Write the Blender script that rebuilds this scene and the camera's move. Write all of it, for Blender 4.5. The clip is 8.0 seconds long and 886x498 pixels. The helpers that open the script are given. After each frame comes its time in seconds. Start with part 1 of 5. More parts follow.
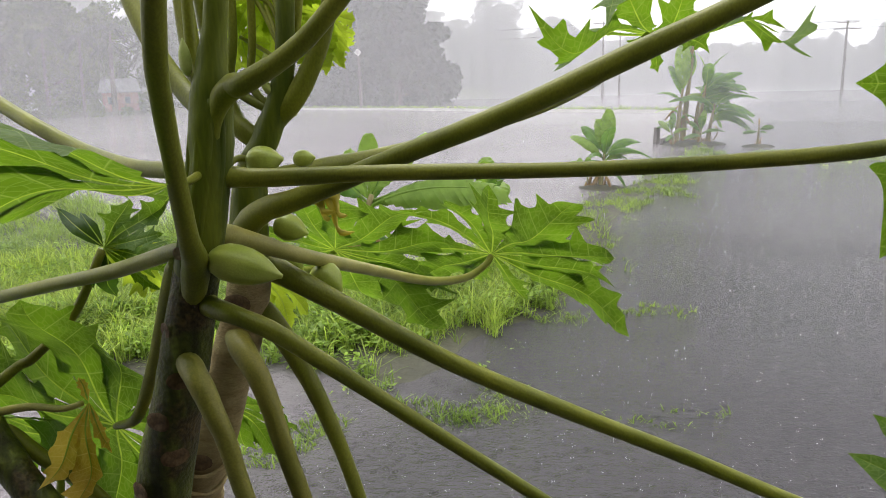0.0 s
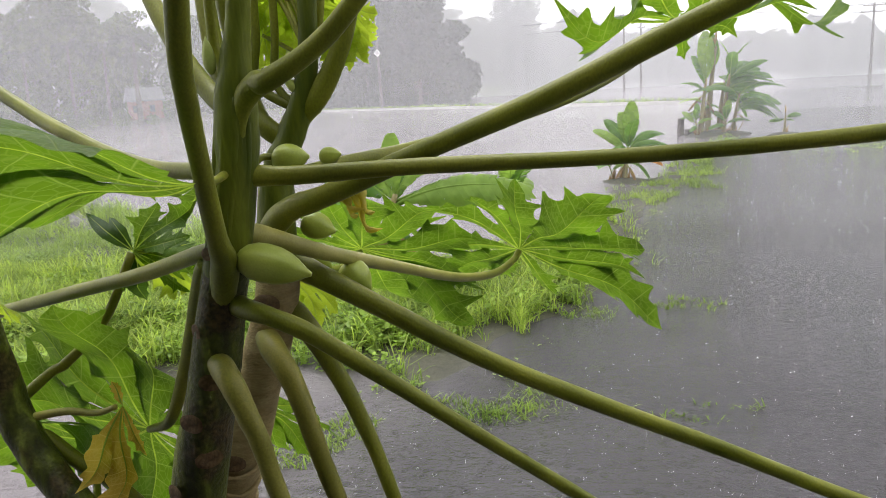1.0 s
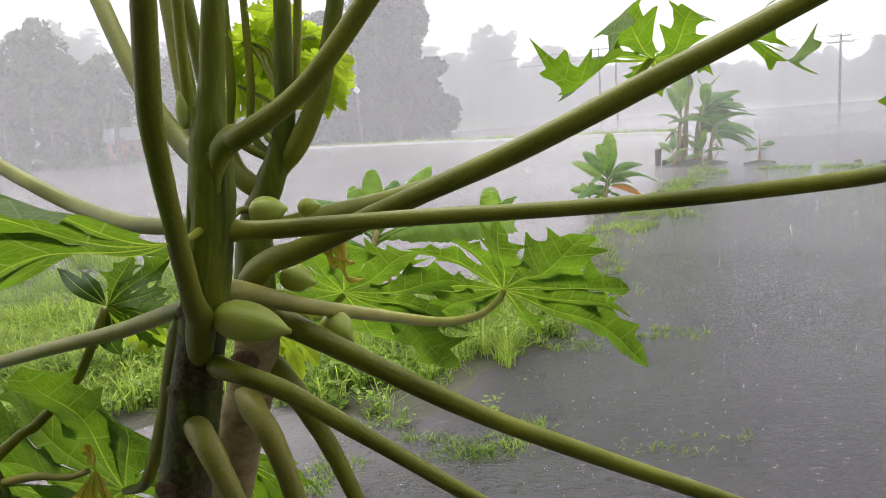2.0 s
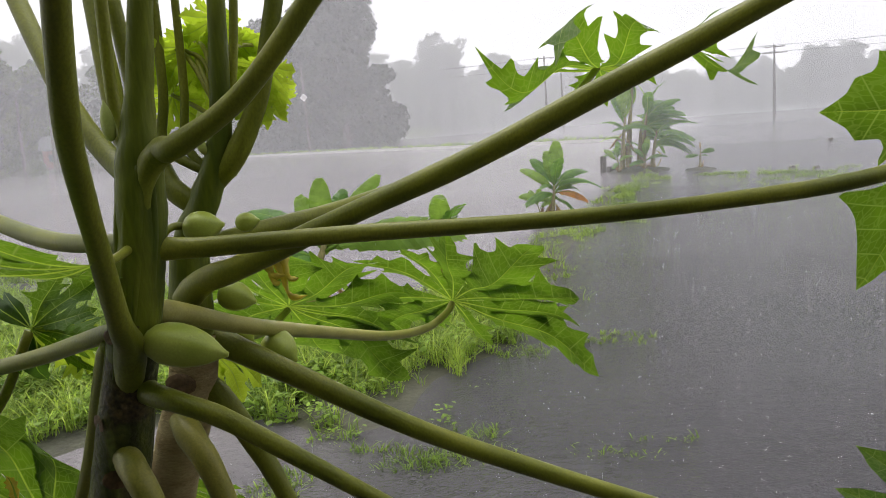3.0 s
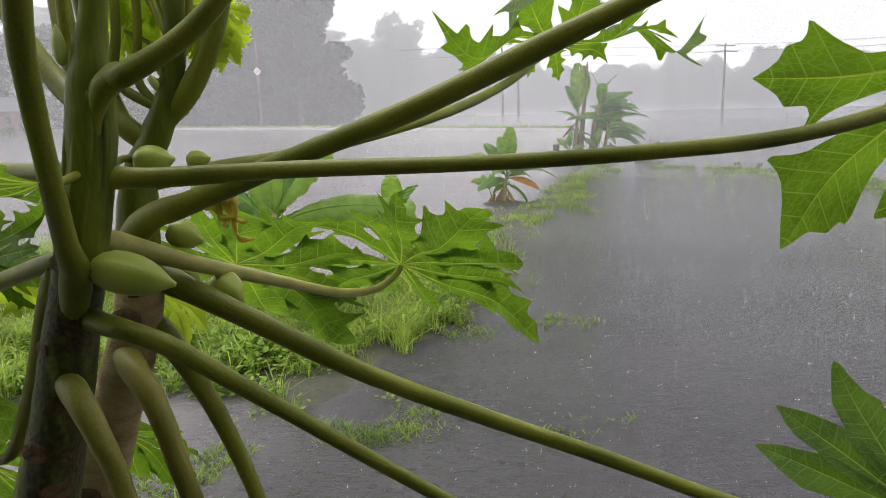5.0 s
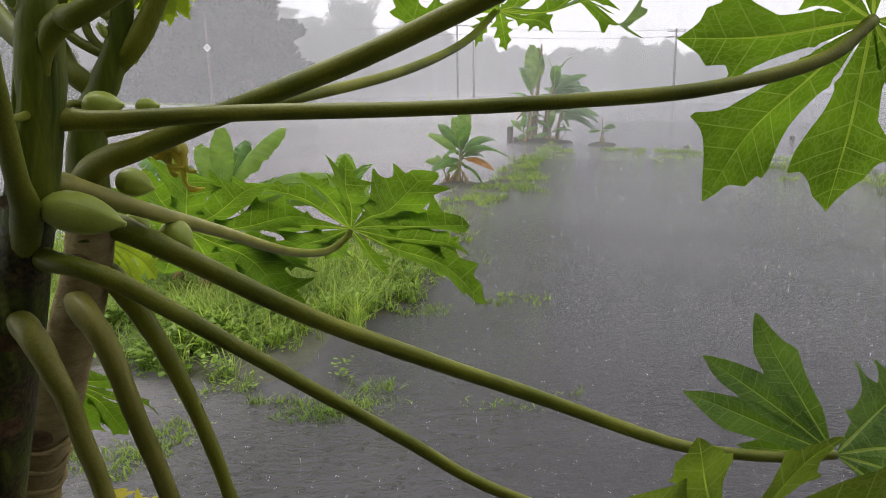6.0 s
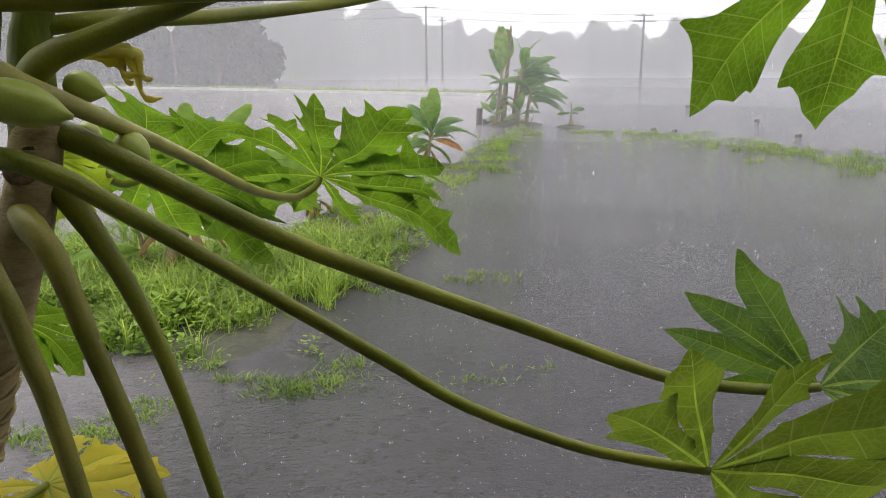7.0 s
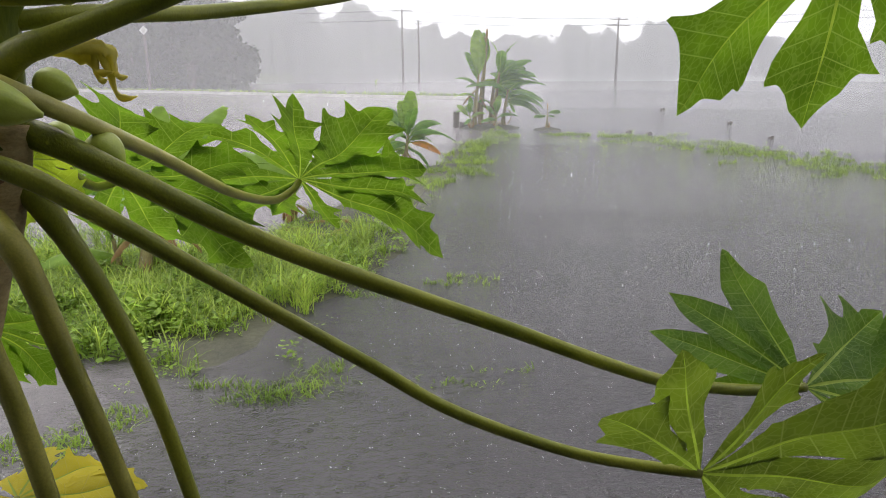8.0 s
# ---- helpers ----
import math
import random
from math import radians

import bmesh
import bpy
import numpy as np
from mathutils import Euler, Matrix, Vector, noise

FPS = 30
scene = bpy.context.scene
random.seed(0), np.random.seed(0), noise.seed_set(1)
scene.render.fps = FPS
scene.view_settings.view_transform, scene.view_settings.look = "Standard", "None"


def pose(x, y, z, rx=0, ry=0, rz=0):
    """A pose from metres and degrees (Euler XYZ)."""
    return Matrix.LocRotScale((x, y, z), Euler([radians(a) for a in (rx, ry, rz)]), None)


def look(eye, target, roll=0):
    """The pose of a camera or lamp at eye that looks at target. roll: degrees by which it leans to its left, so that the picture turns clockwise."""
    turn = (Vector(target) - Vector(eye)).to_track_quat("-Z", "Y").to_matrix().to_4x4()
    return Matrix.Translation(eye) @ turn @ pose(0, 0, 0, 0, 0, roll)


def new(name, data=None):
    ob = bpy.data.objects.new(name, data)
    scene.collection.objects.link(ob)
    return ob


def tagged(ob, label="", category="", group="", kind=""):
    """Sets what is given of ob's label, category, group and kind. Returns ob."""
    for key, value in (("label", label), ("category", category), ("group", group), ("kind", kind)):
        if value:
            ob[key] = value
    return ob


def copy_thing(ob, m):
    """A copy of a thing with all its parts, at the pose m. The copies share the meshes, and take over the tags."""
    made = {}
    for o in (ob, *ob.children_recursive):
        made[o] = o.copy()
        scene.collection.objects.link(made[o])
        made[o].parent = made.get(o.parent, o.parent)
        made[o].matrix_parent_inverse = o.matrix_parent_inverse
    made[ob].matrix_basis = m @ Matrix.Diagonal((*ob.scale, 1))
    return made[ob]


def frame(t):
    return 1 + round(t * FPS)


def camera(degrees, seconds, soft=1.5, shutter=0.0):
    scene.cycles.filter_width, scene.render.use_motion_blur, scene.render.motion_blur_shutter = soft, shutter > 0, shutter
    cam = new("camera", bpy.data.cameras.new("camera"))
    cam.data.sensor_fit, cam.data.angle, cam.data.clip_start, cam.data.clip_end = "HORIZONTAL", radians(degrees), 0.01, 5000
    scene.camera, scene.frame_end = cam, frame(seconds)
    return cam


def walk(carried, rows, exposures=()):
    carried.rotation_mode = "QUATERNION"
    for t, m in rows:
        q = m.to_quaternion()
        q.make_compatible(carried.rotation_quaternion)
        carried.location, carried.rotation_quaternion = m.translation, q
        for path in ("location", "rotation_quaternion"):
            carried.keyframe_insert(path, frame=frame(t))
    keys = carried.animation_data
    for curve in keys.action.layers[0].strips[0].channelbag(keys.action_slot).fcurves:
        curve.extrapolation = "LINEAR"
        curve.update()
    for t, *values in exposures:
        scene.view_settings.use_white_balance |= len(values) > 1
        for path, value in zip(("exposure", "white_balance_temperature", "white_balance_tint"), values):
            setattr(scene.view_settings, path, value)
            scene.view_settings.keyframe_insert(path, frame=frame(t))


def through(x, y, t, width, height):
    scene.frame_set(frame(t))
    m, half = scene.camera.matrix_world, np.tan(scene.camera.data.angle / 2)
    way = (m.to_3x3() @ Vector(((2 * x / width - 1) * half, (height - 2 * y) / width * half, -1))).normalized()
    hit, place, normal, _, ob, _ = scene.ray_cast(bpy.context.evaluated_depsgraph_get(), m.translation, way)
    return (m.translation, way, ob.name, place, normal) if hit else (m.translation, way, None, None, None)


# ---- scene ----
cam = camera(62.9, 8.0, soft=0.95)
PATH = [
    (0, (0.815, 0.9, 3.097), (0.5913, 2.8354, 2.6428), -1.90),
    (0.5, (0.813, 0.9, 3.084), (0.5722, 2.8278, 2.6093), -2.24),
    (1, (0.806, 0.913, 3.089), (0.5156, 2.8387, 2.6338), -3.83),
    (1.5, (0.803, 0.924, 3.099), (0.5118, 2.8616, 2.6975), -4.21),
    (3, (0.806, 0.968, 3.109), (0.7059, 2.9332, 2.7493), -4.73),
    (3.5, (0.801, 0.973, 3.081), (0.7266, 2.9303, 2.6764), -3.97),
    (4, (0.808, 0.951, 3.063), (0.7384, 2.9026, 2.6356), -3.03),
    (4.5, (0.804, 0.953, 3.069), (0.7698, 2.9099, 2.6604), -2.42),
    (6, (0.82, 0.876, 3.033), (0.9762, 2.8162, 2.5690), -0.93),
    (6.5, (0.818, 0.892, 2.958), (0.9916, 2.8159, 2.4371), -0.61),
    (7, (0.811, 0.91, 2.93), (1.0497, 2.8315, 2.4233), -0.51),
    (7.5, (0.807, 0.93, 2.914), (1.0977, 2.8422, 2.4032), -0.28),
    (8, (0.803, 0.932, 2.923), (1.1031, 2.8461, 2.4245), -0.46),
]
walk(cam, [(t, look(eye, target, roll)) for t, eye, target, roll in PATH],
     exposures=[(0, 1.09), (1.5, 1.18), (3.0, 0.76), (3.5, 0.73), (4.5, 0.84), (6.0, 0.68), (6.5, 0.77), (7.5, 0.88), (8.0, 0.92)])

# ---- light ----
world = bpy.data.worlds.new("overcast_sky")
scene.world = world
world.use_nodes = True
wn, wl = world.node_tree.nodes, world.node_tree.links
sky = wn.new("ShaderNodeTexSky")
sky.sky_type, sky.sun_disc = "NISHITA", False
sky.sun_elevation, sky.sun_rotation = radians(55), radians(-25)
grey = wn.new("ShaderNodeHueSaturation")
grey.inputs["Saturation"].default_value = 0.12
wl.new(sky.outputs["Color"], grey.inputs["Color"])
cloud = wn.new("ShaderNodeMix")
cloud.data_type = "RGBA"
cloud.inputs["Factor"].default_value = 0.85
cloud.inputs["B"].default_value = (7.6, 7.5, 7.85, 1)
wl.new(grey.outputs["Color"], cloud.inputs["A"])
wl.new(cloud.outputs["Result"], wn["Background"].inputs["Color"])
wn["Background"].inputs["Strength"].default_value = 0.12

lamp = bpy.data.lights.new("sun", "SUN")
lamp.energy, lamp.angle, lamp.color = 0.9, radians(25), (1.0, 0.97, 0.92)
sun = new("sun", lamp)
sun.matrix_world = look((-20, 40, 70), (0, 5, 0))


# ---- materials ----
def shader(name):
    m = bpy.data.materials.new(name)
    m.use_nodes = True
    return m, m.node_tree.nodes, m.node_tree.links, m.node_tree.nodes["Principled BSDF"]


def noise_node(n, l, scale, detail=4.0, coord="Object", stretch=(1, 1, 1)):
    tc, mp, tx = n.new("ShaderNodeTexCoord"), n.new("ShaderNodeMapping"), n.new("ShaderNodeTexNoise")
    mp.inputs["Scale"].default_value = stretch
    tx.inputs["Scale"].default_value, tx.inputs["Detail"].default_value = scale, detail
    l.new(tc.outputs[coord], mp.inputs["Vector"])
    l.new(mp.outputs["Vector"], tx.inputs["Vector"])
    return tx


def ramp(n, l, source, stops):
    r = n.new("ShaderNodeValToRGB")
    while len(r.color_ramp.elements) < len(stops):
        r.color_ramp.elements.new(0.5)
    for e, (p, c) in zip(r.color_ramp.elements, stops):
        e.position, e.color = p, (*c, 1)
    l.new(source, r.inputs["Fac"])
    return r.outputs["Color"]


def mixed(n, l, a, b, fac, how="MIX"):
    m = n.new("ShaderNodeMix")
    m.data_type, m.blend_type = "RGBA", how
    for key, v in (("A", a), ("B", b), ("Factor", fac)):
        if hasattr(v, "links"):
            l.new(v, m.inputs[key])
        else:
            m.inputs[key].default_value = (*v, 1) if isinstance(v, tuple) else v
    return m.outputs["Result"]


def rough_matter(name, dark, light, scale=20, fine=200, roughness=0.6, bump=0.3, stretch=(1, 1, 1), spec=0.4, depth=0.002, vary=0.0, grain=0.8):
    m, n, l, p = shader(name)
    big, small = noise_node(n, l, scale, 5, stretch=stretch), noise_node(n, l, fine, 6, stretch=stretch)
    c = ramp(n, l, big.outputs["Fac"], [(0.32, dark), (0.68, light)])
    c = mixed(n, l, c, ramp(n, l, small.outputs["Fac"], [(0.3, (0.62, 0.62, 0.62)), (0.7, (1.25, 1.25, 1.25))]), grain, "MULTIPLY")
    if vary:
        oi = n.new("ShaderNodeObjectInfo")
        c = mixed(n, l, c, ramp(n, l, oi.outputs["Random"], [(0, (1 - vary,) * 3), (1, (1 + vary,) * 3)]), 1.0, "MULTIPLY")
    l.new(c, p.inputs["Base Color"])
    p.inputs["Roughness"].default_value = roughness
    p.inputs["Specular IOR Level"].default_value = spec
    b = n.new("ShaderNodeBump")
    b.inputs["Strength"].default_value, b.inputs["Distance"].default_value = bump, depth
    l.new(small.outputs["Fac"], b.inputs["Height"])
    l.new(b.outputs["Normal"], p.inputs["Normal"])
    return m


def leaf_matter(name, dark, light, glow, vein, scale=9, through=0.45, roughness=0.55, veins=True, island=0.0):
    """A thin leaf: a matt, slightly waxy face, and light that comes through it."""
    m, n, l, p = shader(name)
    big = noise_node(n, l, scale, 5)
    c = ramp(n, l, big.outputs["Fac"], [(0.3, dark), (0.7, light)])
    g = ramp(n, l, big.outputs["Fac"], [(0.35, tuple(v * 0.5 for v in glow)), (0.65, glow)])
    if veins:
        uv, sep = n.new("ShaderNodeTexCoord"), n.new("ShaderNodeSeparateXYZ")
        l.new(uv.outputs["UV"], sep.inputs[0])
        fr, ping = n.new("ShaderNodeMath"), n.new("ShaderNodeMath")
        fr.operation, ping.operation = "FRACT", "PINGPONG"
        l.new(sep.outputs["X"], ping.inputs[0])
        ping.inputs[1].default_value = 0.5
        side = ramp(n, l, ping.outputs[0], [(0.0, (0.9, 0.9, 0.9)), (0.045, (0, 0, 0))])
        vo = n.new("ShaderNodeTexVoronoi")
        vo.feature = "DISTANCE_TO_EDGE"
        vo.inputs["Scale"].default_value = 4.6
        mp = n.new("ShaderNodeMapping")
        mp.inputs["Scale"].default_value = (0.5, 9, 1)
        l.new(uv.outputs["UV"], mp.inputs["Vector"])
        l.new(mp.outputs["Vector"], vo.inputs["Vector"])
        net = ramp(n, l, vo.outputs["Distance"], [(0.0, (0.34, 0.34, 0.34)), (0.10, (0, 0, 0))])
        lines = mixed(n, l, side, net, 1.0, "LIGHTEN")
        half = n.new("ShaderNodeMath")
        half.operation, half.inputs[1].default_value = "MULTIPLY", 0.62
        l.new(lines, half.inputs[0])
        c = mixed(n, l, c, vein, half.outputs[0])
        g = mixed(n, l, g, tuple(min(1, v * 1.3) for v in vein), half.outputs[0])
        b = n.new("ShaderNodeBump")
        b.inputs["Strength"].default_value, b.inputs["Distance"].default_value = 0.4, 0.003
        puff = n.new("ShaderNodeMath")
        puff.operation = "ADD"
        l.new(lines, puff.inputs[0])
        l.new(noise_node(n, l, 60, 3).outputs["Fac"], puff.inputs[1])
        l.new(puff.outputs[0], b.inputs["Height"])
        l.new(b.outputs["Normal"], p.inputs["Normal"])
    if island:
        gi = n.new("ShaderNodeNewGeometry")
        f = ramp(n, l, gi.outputs["Random Per Island"], [(0, (1 - island, 1 - island, 1 - island)), (1, (1 + island, 1 + island * 0.8, 1 + island * 0.5))])
        c, g = mixed(n, l, c, f, 1.0, "MULTIPLY"), mixed(n, l, g, f, 1.0, "MULTIPLY")
    l.new(c, p.inputs["Base Color"])
    p.inputs["Roughness"].default_value = roughness
    p.inputs["Specular IOR Level"].default_value = 0.22
    t, mx = n.new("ShaderNodeBsdfTranslucent"), n.new("ShaderNodeMixShader")
    l.new(g, t.inputs["Color"])
    mx.inputs["Fac"].default_value = through
    l.new(p.outputs[0], mx.inputs[1])
    l.new(t.outputs[0], mx.inputs[2])
    l.new(mx.outputs[0], n["Material Output"].inputs["Surface"])
    return m


M_STALK = rough_matter("leaf_stalk_green", (0.095, 0.115, 0.006), (0.210, 0.222, 0.020), 9, 420, 0.45, 0.2, (1, 1, 0.6), spec=0.28, grain=0.5)
M_STALK_PALE = rough_matter("leaf_stalk_pale", (0.24, 0.25, 0.045), (0.36, 0.33, 0.085), 14, 420, 0.45, 0.14, grain=0.35)
M_STALK_BASE = rough_matter("leaf_stalk_brownish", (0.150, 0.150, 0.016), (0.265, 0.245, 0.045), 11, 380, 0.45, 0.18, spec=0.3, grain=0.45)
def trunk_matter():
    """Dark green papaya trunk: brown corky patches, pale upright streaks, fine grain."""
    m, n, l, p = shader("papaya_trunk_green")
    streak, patch, fine = noise_node(n, l, 42, 4, stretch=(1, 1, 0.12)), noise_node(n, l, 17, 5, stretch=(1, 1, 0.8)), noise_node(n, l, 160, 6)
    green = ramp(n, l, streak.outputs["Fac"], [(0.38, (0.030, 0.034, 0.005)), (0.55, (0.075, 0.090, 0.010)), (0.66, (0.16, 0.19, 0.03))])
    brown = ramp(n, l, fine.outputs["Fac"], [(0.3, (0.030, 0.021, 0.008)), (0.7, (0.10, 0.070, 0.026))])
    c = mixed(n, l, green, brown, ramp(n, l, patch.outputs["Fac"], [(0.50, (0, 0, 0)), (0.60, (0.9, 0.9, 0.9))]))
    c = mixed(n, l, c, ramp(n, l, fine.outputs["Fac"], [(0.3, (0.6, 0.6, 0.6)), (0.7, (1.25, 1.25, 1.25))]), 0.7, "MULTIPLY")
    l.new(c, p.inputs["Base Color"])
    p.inputs["Roughness"].default_value, p.inputs["Specular IOR Level"].default_value = 0.5, 0.3
    total = n.new("ShaderNodeMath")
    total.operation = "ADD"
    l.new(fine.outputs["Fac"], total.inputs[0])
    l.new(streak.outputs["Fac"], total.inputs[1])
    b = n.new("ShaderNodeBump")
    b.inputs["Strength"].default_value, b.inputs["Distance"].default_value = 0.9, 0.003
    l.new(total.outputs[0], b.inputs["Height"])
    l.new(b.outputs["Normal"], p.inputs["Normal"])
    return m


M_TRUNK = trunk_matter()
M_TRUNK_TOP = rough_matter("papaya_trunk_young", (0.050, 0.072, 0.004), (0.150, 0.175, 0.014), 30, 260, 0.5, 0.35, (1, 1, 0.15), spec=0.22, grain=0.5)
M_TRUNK_B = rough_matter("papaya_trunk_brown", (0.23, 0.165, 0.065), (0.42, 0.34, 0.16), 20, 150, 0.75, 0.8, (1, 1, 2.5), grain=0.5)
M_SCAR = rough_matter("leaf_scar_brown", (0.07, 0.042, 0.018), (0.17, 0.105, 0.05), 60, 240, 0.8, 0.6, grain=0.6)
M_FRUIT = rough_matter("green_fruit", (0.25, 0.32, 0.035), (0.36, 0.41, 0.07), 14, 400, 0.38, 0.1, grain=0.25)
M_BUD = rough_matter("flower_bud", (0.30, 0.38, 0.07), (0.44, 0.48, 0.14), 30, 300, 0.5, 0.1, grain=0.25)
M_WILT = leaf_matter("wilted_flower", (0.50, 0.46, 0.08), (0.68, 0.60, 0.16), (0.85, 0.76, 0.15), (0.6, 0.55, 0.2), 30, 0.5, veins=False)
M_LEAF = leaf_matter("papaya_leaf", (0.03, 0.082, 0.008), (0.11, 0.195, 0.02), (0.215, 0.40, 0.015), (0.30, 0.40, 0.09), through=0.45)
M_LEAF_UNDER = leaf_matter("papaya_leaf_underside", (0.10, 0.15, 0.02), (0.17, 0.22, 0.035), (0.24, 0.36, 0.02), (0.34, 0.40, 0.11), through=0.35)
M_LEAF_YOUNG = leaf_matter("young_papaya_leaf", (0.26, 0.36, 0.02), (0.38, 0.47, 0.04), (0.60, 0.80, 0.04), (0.5, 0.6, 0.1), through=0.65)
M_LEAF_DARK = leaf_matter("dark_curled_leaf", (0.03, 0.07, 0.015), (0.06, 0.115, 0.025), (0.10, 0.22, 0.012), (0.08, 0.12, 0.03))
M_LEAF_YELLOW = leaf_matter("yellow_leaf", (0.66, 0.42, 0.05), (0.78, 0.58, 0.12), (0.97, 0.70, 0.10), (0.78, 0.62, 0.2), through=0.72)
M_LEAF_OLIVE = leaf_matter("yellowing_leaf", (0.48, 0.42, 0.02), (0.62, 0.52, 0.03), (0.6, 0.52, 0.03), (0.45, 0.4, 0.1))
M_VEIN = leaf_matter("leaf_vein", (0.26, 0.36, 0.06), (0.36, 0.46, 0.10), (0.45, 0.62, 0.06), (0.3, 0.4, 0.1), 20, 0.5, 0.5, False)
M_BANANA = leaf_matter("banana_leaf", (0.06, 0.145, 0.03), (0.13, 0.24, 0.05), (0.24, 0.46, 0.05), (0.2, 0.3, 0.1), 3, 0.4, 0.35, False)
M_BANANA_FRESH = leaf_matter("fresh_banana_leaf", (0.16, 0.27, 0.04), (0.24, 0.36, 0.07), (0.38, 0.6, 0.08), (0.3, 0.4, 0.1), 3, 0.45, 0.35, False)
M_BANANA_DRY = leaf_matter("dry_banana_leaf", (0.17, 0.11, 0.05), (0.36, 0.23, 0.09), (0.34, 0.22, 0.08), (0.4, 0.3, 0.1), 6, 0.25, 0.7, False)
M_BANANA_ORANGE = leaf_matter("withered_banana_leaf", (0.5, 0.20, 0.04), (0.62, 0.30, 0.07), (0.8, 0.38, 0.06), (0.4, 0.3, 0.1), 6, 0.5, 0.6, False)
M_BANANA_STEM = rough_matter("banana_stem", (0.16, 0.13, 0.05), (0.30, 0.27, 0.11), 5, 40, 0.6, 0.4, (1, 1, 0.3))
M_GRASS = leaf_matter("grass_blades", (0.115, 0.215, 0.034), (0.28, 0.39, 0.075), (0.42, 0.63, 0.09), (0.2, 0.3, 0.1), 0.8, 0.45, 0.4, False, 0.42)
M_GRASS_PALE = leaf_matter("pale_grass_blades", (0.20, 0.31, 0.055), (0.38, 0.47, 0.12), (0.54, 0.74, 0.11), (0.2, 0.3, 0.1), 0.8, 0.48, 0.4, False, 0.42)
M_WEED = leaf_matter("weed_leaves", (0.14, 0.26, 0.035), (0.28, 0.41, 0.08), (0.42, 0.64, 0.09), (0.2, 0.3, 0.1), 0.8, 0.42, 0.4, False, 0.42)
M_FOLIAGE = leaf_matter("tree_foliage", (0.035, 0.06, 0.022), (0.09, 0.125, 0.045), (0.12, 0.18, 0.045), (0.1, 0.1, 0.1), 0.2, 0.3, 0.6, False, 0.6)
M_FOLIAGE_DARK = leaf_matter("dark_tree_foliage", (0.03, 0.04, 0.028), (0.05, 0.062, 0.04), (0.06, 0.08, 0.04), (0.1, 0.1, 0.1), 0.2, 0.25, 0.7, False, 0.3)
M_BARK = rough_matter("bark", (0.07, 0.06, 0.05), (0.15, 0.13, 0.11), 2, 14, 0.9, 0.6, (1, 1, 0.3))
M_POST = rough_matter("weathered_wood", (0.08, 0.07, 0.06), (0.17, 0.15, 0.13), 2, 30, 0.85, 0.5, (1, 1, 0.2))
M_WIRE = rough_matter("cable", (0.06, 0.06, 0.065), (0.10, 0.10, 0.11), 2, 20, 0.6, 0.1)
M_SIGN = rough_matter("white_sign", (0.65, 0.65, 0.62), (0.8, 0.8, 0.78), 3, 30, 0.5, 0.1)
M_SOIL = rough_matter("wet_soil", (0.045, 0.045, 0.03), (0.085, 0.085, 0.05), 1.2, 18, 0.7, 0.6, depth=0.03)
M_BRICK = rough_matter("reddish_wall", (0.19, 0.10, 0.08), (0.30, 0.165, 0.135), 1.5, 12, 0.85, 0.4)
M_ROOF = rough_matter("tin_roof", (0.11, 0.113, 0.12), (0.20, 0.203, 0.215), 0.8, 10, 0.45, 0.3)
M_PLASTER = rough_matter("plaster", (0.40, 0.39, 0.36), (0.5, 0.49, 0.46), 1.0, 40, 0.85, 0.3)
M_PLASTER_DIM = rough_matter("grey_plaster", (0.20, 0.19, 0.17), (0.28, 0.27, 0.25), 1.0, 40, 0.85, 0.3)
M_DIKE = rough_matter("pale_dike", (0.30, 0.29, 0.27), (0.42, 0.41, 0.38), 0.6, 8, 0.8, 0.4)


